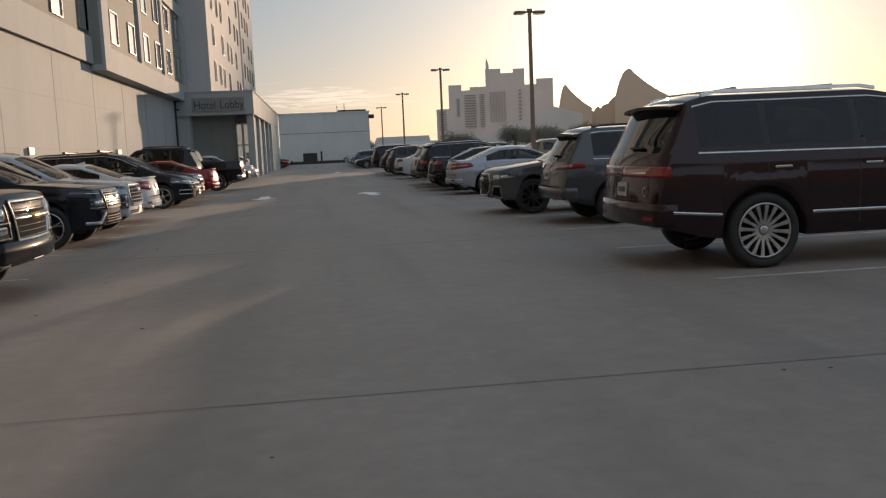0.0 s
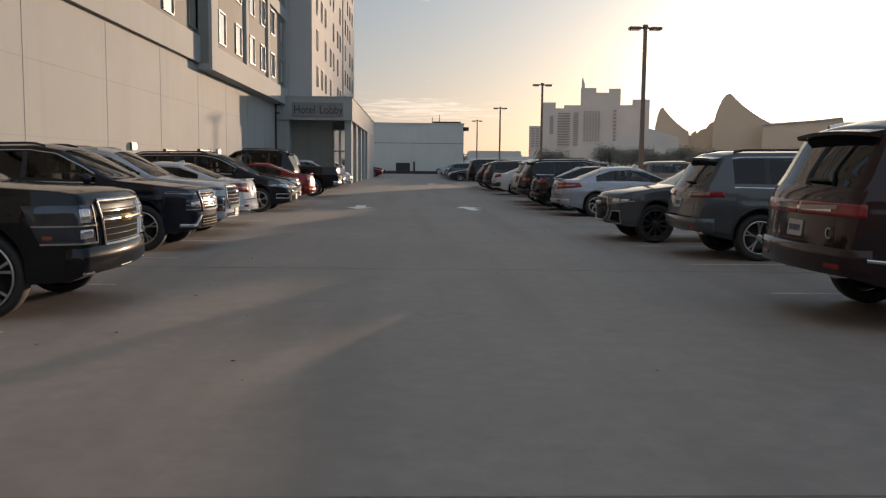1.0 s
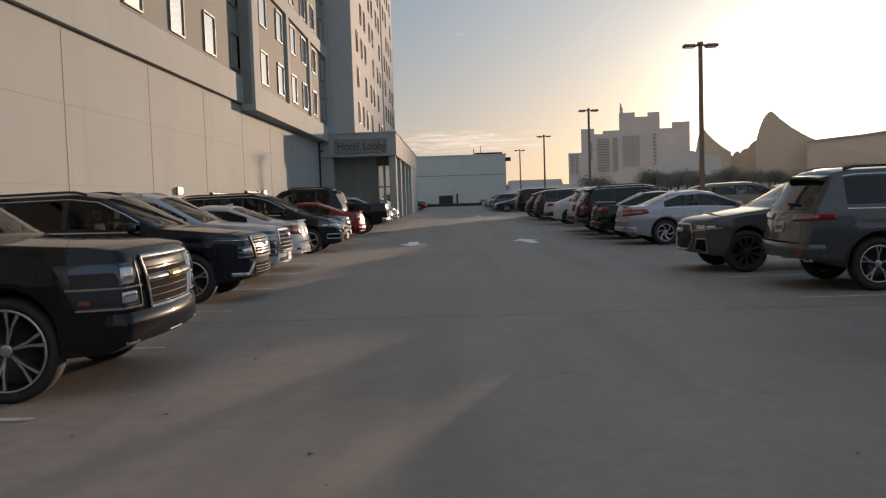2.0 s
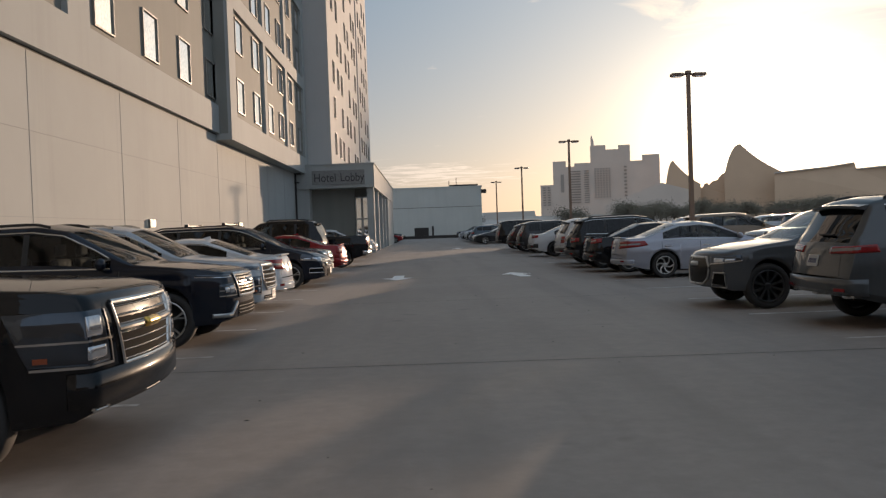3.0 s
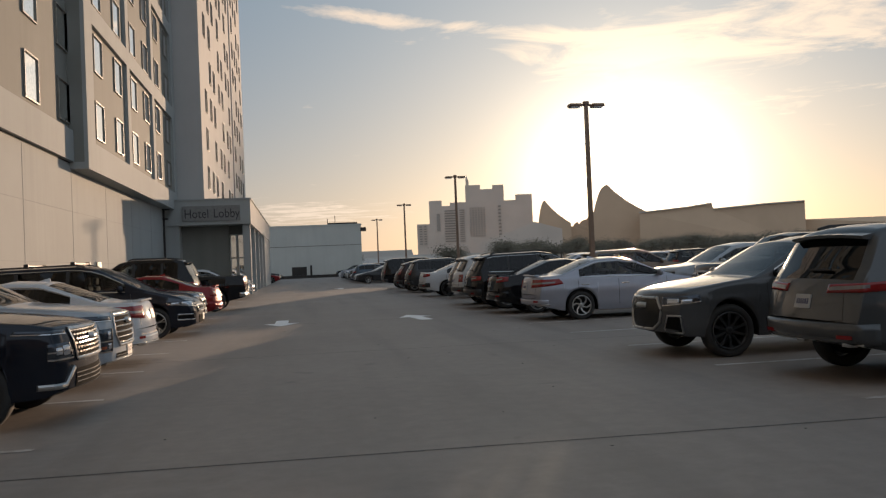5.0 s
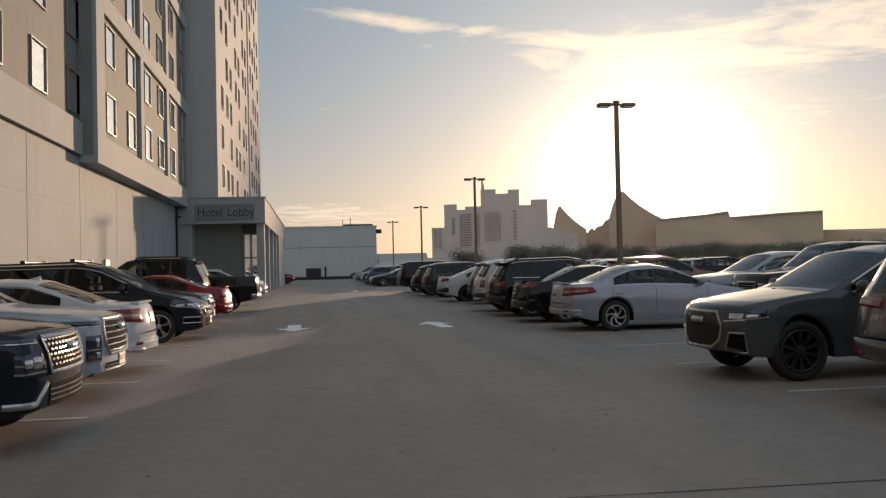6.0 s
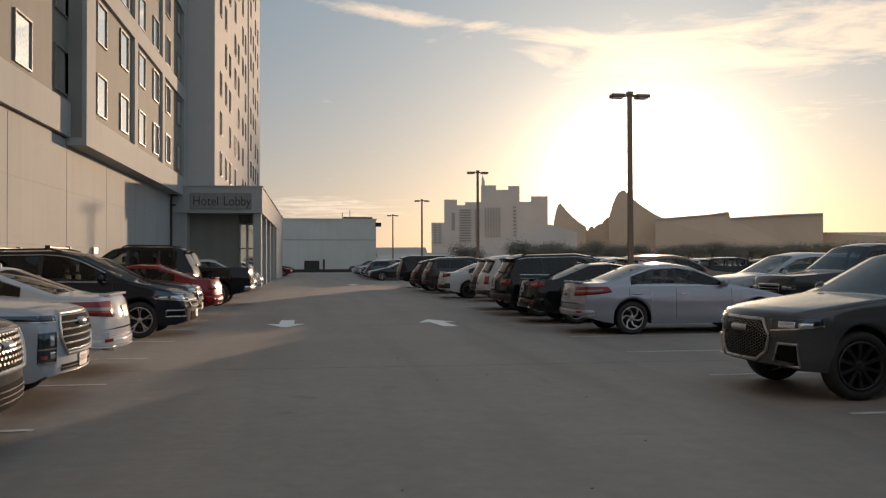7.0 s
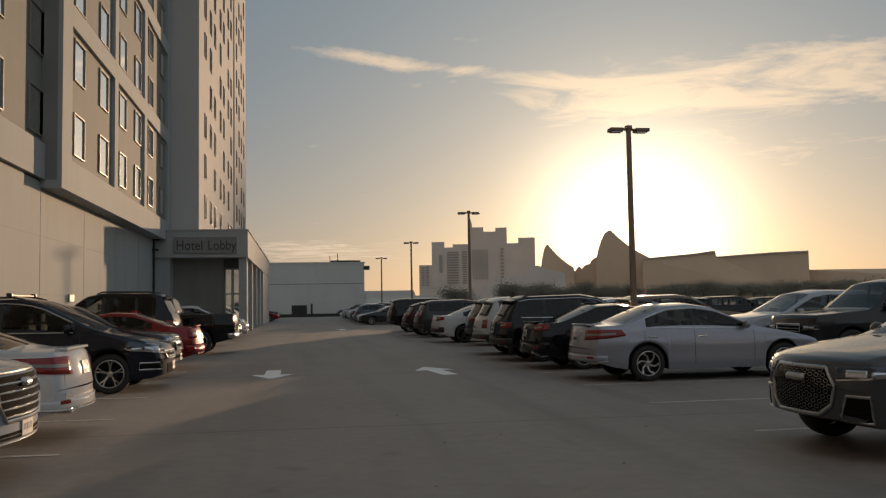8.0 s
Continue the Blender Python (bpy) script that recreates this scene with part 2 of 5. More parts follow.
def lit_lens(name, col, strength):
    """The lens of a lamp that is switched on."""
    m, n = material(name)
    finish(n, principled(n, i_Base_Color=(0.8, 0.78, 0.72, 1), i_Roughness=0.4, i_Emission_Color=(*col, 1), i_Emission_Strength=strength))
    return m


LAMP_LIT = lit_lens("lamp_lit", (1.0, 0.80, 0.52), 0.9)


def worn_paint():
    """Road paint rubbed through to the concrete in places."""
    m, n = material("worn_line_paint")
    w = where(n)
    a = n("ShaderNodeTexNoise", (w, "Vector"), i_Scale=7.0, i_Detail=8.0, i_Roughness=0.7)
    b = n("ShaderNodeTexNoise", (w, "Vector"), i_Scale=0.9, i_Detail=2.0)
    wear = maths(n, "ADD", a.outputs[0], maths(n, "MULTIPLY", maths(n, "SUBTRACT", b.outputs[0], 0.5), 0.5))
    c = mixc(n, ramp(n, wear, [(0.40, (0, 0, 0)), (0.66, (0.9, 0.9, 0.9))]), (0.62, 0.60, 0.57), (0.29, 0.25, 0.215))
    bp = n("ShaderNodeBump", (a.outputs[0], "Height"), i_Strength=0.2, i_Distance=0.003)
    finish(n, principled(n, (c, "Base Color"), (bp.outputs[0], "Normal"), i_Roughness=0.75))
    return m


WORN_PAINT = worn_paint()


# ---------------------------------------------------------------- mesh helpers
def mesh_of(name, verts, faces, mats, index=None, smooth=False):
    me = bpy.data.meshes.new(name)
    me.from_pydata([tuple(v) for v in verts], [], [tuple(f) for f in faces])
    for m in (mats if isinstance(mats, (list, tuple)) else [mats]):
        me.materials.append(m)
    if index is not None:
        me.polygons.foreach_set("material_index", index)
    if smooth:
        me.polygons.foreach_set("use_smooth", [True] * len(me.polygons))
    me.update()
    return me


def part(name, bm, mat, parent, label="", smooth=False):
    """Links a bmesh, or a ready mesh, as one object under a thing."""
    if isinstance(bm, bpy.types.Mesh):
        me = bm
    else:
        me = bpy.data.meshes.new(name)
        bm.to_mesh(me)
        bm.free()
        me.materials.append(mat)
        if smooth:
            me.polygons.foreach_set("use_smooth", [True] * len(me.polygons))
    ob = new(name, me)
    ob.parent = parent
    if label:
        ob["label"] = label
    return ob


def box(bm, x0, x1, y0, y1, z0, z1, bevel=0.0):
    """Adds an axis-aligned box to bm, with bevelled edges if asked."""
    r = bmesh.ops.create_cube(bm, size=1.0, matrix=Matrix.Translation(((x0 + x1) / 2, (y0 + y1) / 2, (z0 + z1) / 2)) @ Matrix.Diagonal((abs(x1 - x0), abs(y1 - y0), abs(z1 - z0), 1)))
    if bevel:
        edges = {e for v in r["verts"] for e in v.link_edges}
        bmesh.ops.bevel(bm, geom=list(edges), offset=bevel, segments=2, affect="EDGES", profile=0.6)
    return bm


def bx(x0, x1, y0, y1, z0, z1, bevel=0.0):
    return box(bmesh.new(), x0, x1, y0, y1, z0, z1, bevel)


def solid(name, mat, *boxes, bevel=0.0, label="", category="", kind="structure", group=""):
    """A top-level object made of boxes that butt against one another."""
    bm = bmesh.new()
    for b in boxes:
        box(bm, *b, bevel)
    me = bpy.data.meshes.new(name)
    bm.to_mesh(me)
    bm.free()
    me.materials.append(mat)
    return tagged(new(name, me), label, category, group, kind)


def lathe(profile, axis="y", segs=32, closed=False):
    """Turns (radius, offset) pairs round an axis; returns verts and faces."""
    verts, faces = [], []
    k = len(profile)
    for i in range(segs):
        a = 2 * math.pi * i / segs
        for r, o in profile:
            verts.append((r * math.cos(a), o, r * math.sin(a)) if axis == "y" else (r * math.cos(a), r * math.sin(a), o))
    for i in range(segs):
        j = (i + 1) % segs
        for q in range(k if closed else k - 1):
            w = (q + 1) % k
            faces.append((i * k + q, i * k + w, j * k + w, j * k + q))
    return verts, faces


def text_mesh(name, words, size, mat, depth=0.004):
    cu = bpy.data.curves.new(name, "FONT")
    cu.body, cu.size, cu.extrude, cu.align_x, cu.align_y = words, size, depth, "CENTER", "CENTER"
    tmp = bpy.data.objects.new(name, cu)
    scene.collection.objects.link(tmp)
    bpy.context.view_layer.update()
    me = bpy.data.meshes.new_from_object(tmp.evaluated_get(bpy.context.evaluated_depsgraph_get()))
    bpy.data.objects.remove(tmp)
    me.materials.clear()
    me.materials.append(mat)
    return me


# ---------------------------------------------------------------- vehicles
# length, width, wheelbase, front overhang, tyre radius, rim radius, sill, belt; outline of the top from the nose; cowl, roof front, roof rear, tail glass end; side windows
TYPES = {
    "full_suv": dict(L=5.18, W=2.04, wb=2.95, fo=0.99, R=0.41, rim=0.325, sill=0.32, belt=1.19, bow=0.14,
                     top=[(0, 0.82), (0.02, 1.06), (0.07, 1.15), (0.3, 1.19), (1.40, 1.25), (1.52, 1.27), (2.28, 1.83), (2.6, 1.88), (4.5, 1.86), (4.85, 1.78), (5.08, 1.22), (5.15, 1.12), (5.18, 0.80)],
                     ws=(1.54, 2.26), rw=(4.86, 5.08), side=[(1.75, 2.85), (2.93, 3.85), (3.93, 4.72)]),
    "lux_suv": dict(L=5.33, W=2.03, wb=3.10, fo=0.98, R=0.41, rim=0.30, sill=0.34, belt=1.22, bow=0.12,
                    top=[(0, 0.80), (0.02, 1.05), (0.08, 1.15), (1.45, 1.27), (1.6, 1.29), (2.35, 1.86), (2.7, 1.93), (4.62, 1.92), (4.86, 1.86), (4.92, 1.80), (5.21, 1.27), (5.27, 1.20), (5.33, 0.72)],
                    ws=(1.62, 2.35), rw=(4.93, 5.20), side=[(1.85, 2.95), (3.03, 4.0), (4.08, 4.82)]),
    "cross_suv": dict(L=4.95, W=1.97, wb=2.90, fo=0.93, R=0.38, rim=0.265, sill=0.28, belt=1.09, bow=0.21,
                      top=[(0, 0.70), (0.02, 0.90), (0.08, 1.0), (0.3, 1.05), (1.22, 1.14), (1.36, 1.16), (2.25, 1.66), (2.7, 1.735), (4.2, 1.70), (4.5, 1.63), (4.80, 1.14), (4.88, 1.05), (4.95, 0.72)],
                      ws=(1.38, 2.22), rw=(4.52, 4.80), side=[(1.65, 2.75), (2.83, 3.7), (3.78, 4.4)]),
    "mid_suv": dict(L=4.70, W=1.90, wb=2.80, fo=0.90, R=0.37, rim=0.262, sill=0.28, belt=1.06, bow=0.26,
                    top=[(0, 0.66), (0.02, 0.84), (0.09, 0.93), (0.3, 0.98), (1.20, 1.09), (1.36, 1.11), (2.2, 1.59), (2.6, 1.66), (3.7, 1.63), (4.15, 1.53), (4.52, 1.10), (4.60, 1.02), (4.70, 0.70)],
                    ws=(1.38, 2.18), rw=(4.18, 4.52), side=[(1.6, 2.62), (2.70, 3.52), (3.60, 4.1)]),
    "box_suv": dict(L=4.71, W=1.88, wb=2.70, fo=0.95, R=0.37, rim=0.262, sill=0.30, belt=1.10, bow=0.12,
                    top=[(0, 0.70), (0.02, 0.92), (0.08, 1.0), (1.2, 1.12), (1.36, 1.15), (2.15, 1.66), (2.6, 1.74), (3.95, 1.72), (4.20, 1.68), (4.26, 1.62), (4.57, 1.13), (4.63, 1.02), (4.71, 0.68)],
                    ws=(1.38, 2.14), rw=(4.27, 4.57), side=[(1.6, 2.6), (2.68, 3.5), (3.58, 4.08)]),
    "sedan": dict(L=4.88, W=1.85, wb=2.776, fo=0.95, R=0.335, rim=0.235, sill=0.22, belt=0.96, bow=0.20,
                  top=[(0, 0.54), (0.02, 0.66), (0.09, 0.74), (0.3, 0.80), (1.25, 0.97), (1.42, 1.0), (2.35, 1.40), (2.75, 1.465), (3.3, 1.435), (4.18, 1.10), (4.3, 1.075), (4.74, 1.06), (4.80, 1.02), (4.85, 0.82), (4.88, 0.62)],
                  ws=(1.44, 2.36), rw=(3.38, 4.16), side=[(1.7, 2.75), (2.83, 3.75)]),
    "minivan": dict(L=5.18, W=2.02, wb=3.09, fo=0.97, R=0.36, rim=0.255, sill=0.22, belt=1.10, bow=0.22,
                    top=[(0, 0.60), (0.03, 0.76), (0.12, 0.86), (0.4, 0.97), (1.02, 1.10), (1.16, 1.14), (2.2, 1.68), (2.65, 1.765), (4.4, 1.74), (4.85, 1.62), (5.05, 1.10), (5.12, 1.0), (5.18, 0.7)],
                    ws=(1.2, 2.2), rw=(4.87, 5.05), side=[(1.6, 2.8), (2.88, 3.9), (3.98, 4.7)]),
    "pickup": dict(L=5.80, W=2.02, wb=3.65, fo=0.95, R=0.41, rim=0.27, sill=0.36, belt=1.22, bow=0.12,
                   top=[(0, 0.82), (0.02, 1.05), (0.08, 1.14), (1.35, 1.24), (1.5, 1.27), (2.2, 1.86), (2.5, 1.92), (3.6, 1.90), (3.72, 1.86), (3.92, 1.37), (3.96, 1.33), (5.70, 1.33), (5.77, 1.30), (5.80, 0.70)],
                   ws=(1.52, 2.2), rw=(3.72, 3.90), side=[(1.75, 2.65), (2.73, 3.55)]),
}


def smooth_interp(points, at, width=0.05):
    """Piecewise-linear outline with its corners rounded over a width."""
    xs, zs = [p[0] for p in points], [p[1] for p in points]
    total = 0
    out = np.zeros(len(at))
    for k, wgt in ((-1.0, 0.15), (-0.5, 0.22), (0, 0.26), (0.5, 0.22), (1.0, 0.15)):
        shift = np.minimum(width, np.minimum(at - xs[0], xs[-1] - at)) * k
        out += wgt * np.interp(at + shift, xs, zs)
        total += wgt
    return out / total


class Shell:
    """The body of a vehicle, lofted from cross-sections. Local x points ahead, y to the left; s runs from the nose to the tail."""

    def __init__(self, spec, fineness=0.055):
        self.spec = spec
        L, W, R = spec["L"], spec["W"], spec["R"]
        sf, sr = spec["fo"], spec["fo"] + spec["wb"]
        self.axles = (sf, sr)
        dense = np.linspace(0, L, 1500)
        z = smooth_interp(spec["top"], dense, 0.04)
        arc = np.concatenate([[0], np.cumsum(np.hypot(np.diff(dense), np.diff(z)))])
        S = list(np.interp(np.arange(0, arc[-1], fineness), arc, dense)) + [L]
        ra = R + 0.065
        for c in self.axles:
            S = [s for s in S if abs(abs(s - c) - ra) > 0.02]
            S += [c + ra * math.cos(a) for a in np.linspace(0, math.pi, 17)] + [c - ra - 0.004, c + ra + 0.004]
        for a, b in (spec["ws"], spec["rw"], *spec["side"]):
            S += [a, b]
        S = np.array(sorted(S))
        S = S[np.concatenate([[True], np.diff(S) > 0.003])]
        top = smooth_interp(spec["top"], S, 0.04)
        self.S, self.top = S, top
        nose, tail = np.clip(1 - S / 0.75, 0, 1), np.clip(1 - (L - S) / 0.8, 0, 1)
        half = W / 2 * (1 - 0.13 * nose ** 2 - 0.09 * tail ** 2)
        low = spec["sill"] + 0.05 * np.clip(1 - S / 0.12, 0, 1) + 0.16 * np.clip(1 - (L - S) / 0.9, 0, 1) ** 1.5 + 0.04 * np.clip(1 - S / 0.8, 0, 1)
        base = low.copy()
        for c in self.axles:
            d = ra ** 2 - (S - c) ** 2
            low = np.where(d > -1e-9, np.maximum(low, R + np.sqrt(np.maximum(d, 0))), low)
        belt = np.minimum(spec["belt"] + 0.06 * (S / L - 0.4), top - 0.055)
        belt = np.maximum(belt, low + 0.03)
        ns, ng, nt = 9, 7, 6
        rings, tags = [], []
        for i, s in enumerate(S):
            w, zl, zb, zt = half[i], low[i], belt[i], max(top[i], belt[i] + 0.02)
            ring = [(0, base[i] + 0.02), (0.66 * w, base[i] + 0.02), (0.67 * w, zl + 0.01), (0.955 * w, zl)]
            for k in range(1, ns + 1):
                q = k / ns
                zz = zl + (zb - zl) * q
                rel = (zz - spec["sill"]) / max(0.2, spec["belt"] - spec["sill"])
                bulge = 0.955 + 0.045 * math.sin(math.pi * min(1, max(0, 0.10 + 0.80 * rel))) + (0.008 if 0.62 < rel < 0.74 else 0) - (0.006 if 0.28 < rel < 0.5 else 0)
                ring.append((bulge * w, zz))
            crown = min(0.055, (zt - zb) * 0.35) * min(1, s / 0.2 + 0.15)
            ze = zt - crown
            yb = ring[-1][0]
            for k in range(1, ng + 1):
                q = k / ng
                zz = zb + (ze - zb) * q
                d = zz - zb
                ring.append((yb - 0.012 * min(1, q * 3) - 0.24 * d - 0.14 * d * d, zz))
            ye = ring[-1][0]
            for k in range(1, nt + 1):
                u = k / nt
                ring.append((ye * (1 - u), ze + crown * (1 - (1 - u) ** 2.2)))
            rings.append(ring)
        self.m = len(rings[0])
        self.j_side, self.j_belt, self.j_edge = 3, 3 + ns, 3 + ns + ng
        bow = spec["bow"]

        def bend(s, y, w):
            r = (abs(y) / w) ** 2
            return L / 2 - (s + bow * r * max(0, 1 - s / 0.9) - 1.0 * bow * r * max(0, 1 - (L - s) / 0.7))

        self.verts = []
        for side in (1, -1):
            for i, s in enumerate(S):
                for y, zz in rings[i]:
                    self.verts.append((bend(s, y, W / 2), side * y, zz))
        N, M = len(S), self.m
        self.faces, self.tags = [], []
        for side in (0, 1):
            o = side * N * M
            for i in range(N - 1):
                sm = (S[i] + S[i + 1]) / 2
                for j in range(M - 1):
                    f = (o + i * M + j, o + (i + 1) * M + j, o + (i + 1) * M + j + 1, o + i * M + j + 1)
                    self.faces.append(f if side == 1 else f[::-1])
                    self.tags.append(self.tag(sm, j, side, low[i]))
        # nose and tail, closed with rows that follow the bow in plan
        for i in (0, N - 1):
            rows = []
            for j in range(self.j_side, self.j_edge + 1):
                y, zz = rings[i][j]
                row = []
                for q in np.linspace(1, -1, 9):
                    row.append(len(self.verts))
                    self.verts.append((bend(S[i], q * y, W / 2), q * y, zz))
                rows.append(row)
            for a, b in zip(rows[:-1], rows[1:]):
                for q in range(8):
                    f = (a[q], a[q + 1], b[q + 1], b[q])
                    self.faces.append(f[::-1] if i == 0 else f)
                    self.tags.append(("body", 0))
        flipped = []
        for f in self.faces:
            q = [Vector(self.verts[i]) for i in f]
            mid = sum(q, Vector()) / len(q)
            nrm = (q[2] - q[0]).cross(q[3] - q[1])
            flipped.append(f if nrm.dot(mid - Vector((mid.x * 0.75, 0, 0.75))) >= 0 else f[::-1])
        self.faces = flipped
        self.bvh = BVHTree.FromPolygons(self.verts, self.faces)

    def tag(self, s, j, side, low):
        sp = self.spec
        if j < 3:
            return ("under", 0)
        if j < self.j_belt:
            return ("body", 1 if sp.get("clad") and j < 4 else 0)
        if self.j_belt <= j < self.j_edge:
            if j == self.j_edge - 1 or j == self.j_belt:
                return ("body", 0)
            for k, (a, b) in enumerate(sp["side"]):
                if a < s < b:
                    return ("side_window", (side, k))
            return ("body", 2 if sp["side"][0][0] < s < sp["side"][-1][1] else 0)
        if j > self.j_edge:
            if sp["ws"][0] < s < sp["ws"][1]:
                return ("windshield", 0)
            if sp["rw"][0] < s < sp["rw"][1]:
                return ("rear_window", 0)
        return ("body", 0)

    def at_end(self, y, z, end=1, off=0.0):
        """The point of the nose (end 1) or tail (end -1) that lies at y, z; a large y wraps round the corner."""
        L = self.spec["L"]
        c = Vector((end * (L / 2 - 1.2), 0, z))
        d = Vector((end * 1.2, y, 0)).normalized()
        hit, _, _, _ = self.bvh.ray_cast(c + d * 4, -d, 5)
        if hit is None:
            hit = c + d * 1.15
        return hit + d * off

    def at_side(self, s, z, side=1, off=0.0):
        x = self.spec["L"] / 2 - s
        hit, _, _, _ = self.bvh.ray_cast(Vector((x, side * 3, z)), Vector((0, -side, 0)), 4)
        if hit is None:
            hit = Vector((x, side * self.spec["W"] / 2 * 0.95, z))
        return hit + Vector((0, side * off, 0))


def patch(shell, corners, mats, place, nu=8, nv=4, off=0.008, dome=0.0):
    """A plate that follows the body: corners in its two coordinates, counter-clockwise from the lower start; with a rim down to the body."""
    verts, faces = [], []
    a, b, c, d = [np.array(q, float) for q in corners]
    for j in range(nv + 1):
        for i in range(nu + 1):
            u, v = i / nu, j / nv
            q = (1 - u) * (1 - v) * a + u * (1 - v) * b + u * v * c + (1 - u) * v * d
            verts.append(place(q[0], q[1], off + dome * math.sin(math.pi * v)))
    k = nu + 1
    for j in range(nv):
        for i in range(nu):
            faces.append((j * k + i, j * k + i + 1, (j + 1) * k + i + 1, (j + 1) * k + i))
    loop = [i for i in range(k)] + [j * k + nu for j in range(1, nv + 1)] + [nv * k + i for i in range(nu - 1, -1, -1)] + [j * k for j in range(nv - 1, 0, -1)]
    o = len(verts)
    for q in loop:
        i, j = q % k, q // k
        u, v = i / nu, j / nv
        w = (1 - u) * (1 - v) * a + u * (1 - v) * b + u * v * c + (1 - u) * v * d
        verts.append(place(w[0], w[1], -0.015))
    for i in range(len(loop)):
        j = (i + 1) % len(loop)
        faces.append((loop[j], loop[i], o + i, o + j))
    return verts, faces


def joined(pieces):
    verts, faces = [], []
    for v, f in pieces:
        o = len(verts)
        verts += [tuple(q) for q in v]
        faces += [tuple(o + i for i in q) for q in f]
    return verts, faces


def ends(shell, end):
    return lambda y, z, off: shell.at_end(y, z, end, off)


def sides(shell, side):
    return lambda s, z, off: shell.at_side(s, z, side, off)


def wheel_parts(R, rim, spokes, style):
    """Meshes of a tyre, a rim and its spokes, axle along y, outer face towards -y."""
    wt = 0.235
    prof = [(rim, -0.085), (rim + 0.02, -0.105), (R - 0.045, -wt / 2), (R - 0.012, -wt / 2 + 0.022), (R, -wt / 2 + 0.05), (R, wt / 2 - 0.05), (R - 0.012, wt / 2 - 0.022), (R - 0.05, wt / 2), (rim, wt / 2 - 0.02)]
    v, f = lathe(prof, "y", 40)
    tyre = mesh_of("tyre", v, f, RUBBER, smooth=True)
    prof = [(rim + 0.002, -0.10), (rim - 0.006, -0.112), (rim - 0.02, -0.106), (rim - 0.028, -0.06), (rim - 0.05, 0.03), (rim - 0.05, 0.07), (0.001, 0.075)]
    v, f = lathe(prof, "y", 40)
    idx = [0 if q % 6 < 2 else 1 for q in range(len(f))]
    ring = mesh_of("rim", v, f, [ALLOY if style != "dark" else DARK_ALLOY, DARK_ALLOY], idx, True)
    pieces = []
    for k in range(spokes):
        a = 2 * math.pi * k / spokes
        splits = ((0.14, 0.05),) if style == "thin" else ((-0.10, 0.028), (0.10, 0.028)) if style == "pair" else ((0.0, 0.05),)
        for da, wd in splits:
            r0, r1 = 0.055, rim - 0.012
            twist = 0.75 if style == "swirl" else 0.0
            pts = []
            for r, wdt, dy in ((r0, wd * 0.75, -0.078), ((r0 + r1) / 2, wd * 0.62, -0.092), (r1, wd, -0.104)):
                ang = a + da * (r - r0) / (r1 - r0) * (1.6 if style == "pair" else 0) + twist * (r / r1) ** 1.5
                ca, sa = math.cos(ang), math.sin(ang)
                for sgn in (-1, 1):
                    pts.append((r * ca - sgn * wdt * sa * 0.5, dy, r * sa + sgn * wdt * ca * 0.5))
            back = [(x, y + 0.035, z) for x, y, z in pts]
            fs = []
            for q in (0, 2):
                fs += [(q, q + 1, q + 3, q + 2), (6 + q, 8 + q, 9 + q, 7 + q), (q, q + 2, 8 + q, 6 + q), (q + 1, 7 + q, 9 + q, q + 3)]
            pieces.append((pts + back, fs))
    hv, hf = lathe([(0.055, -0.06), (0.05, -0.082), (0.035, -0.088), (0.001, -0.09)], "y", 20)
    pieces.append((hv, hf))
    v, f = joined(pieces)
    spoke = mesh_of("spokes", v, f, ALLOY if style != "dark" else DARK_ALLOY)
    return tyre, ring, spoke


WHEELS = {}
SHELLS = {}


def strip(shell, place, line, width, off=0.006, nu=None):
    """A narrow band along a line of points in the body's two coordinates."""
    out = []
    for (a0, b0), (a1, b1) in zip(line[:-1], line[1:]):
        d = np.array((a1 - a0, b1 - b0), float)
        d /= np.hypot(*d)
        nn = np.array((-d[1], d[0])) * width / 2
        n_ = nu or max(1, int(np.hypot(a1 - a0, b1 - b0) / 0.12))
        out.append(patch(shell, [(a0 - nn[0], b0 - nn[1]), (a1 - nn[0], b1 - nn[1]), (a1 + nn[0], b1 + nn[1]), (a0 + nn[0], b0 + nn[1])], None, place, n_, 3 if width > 0.018 else 1, off, width * 0.3 if width > 0.018 else 0.0))
    return joined(out)


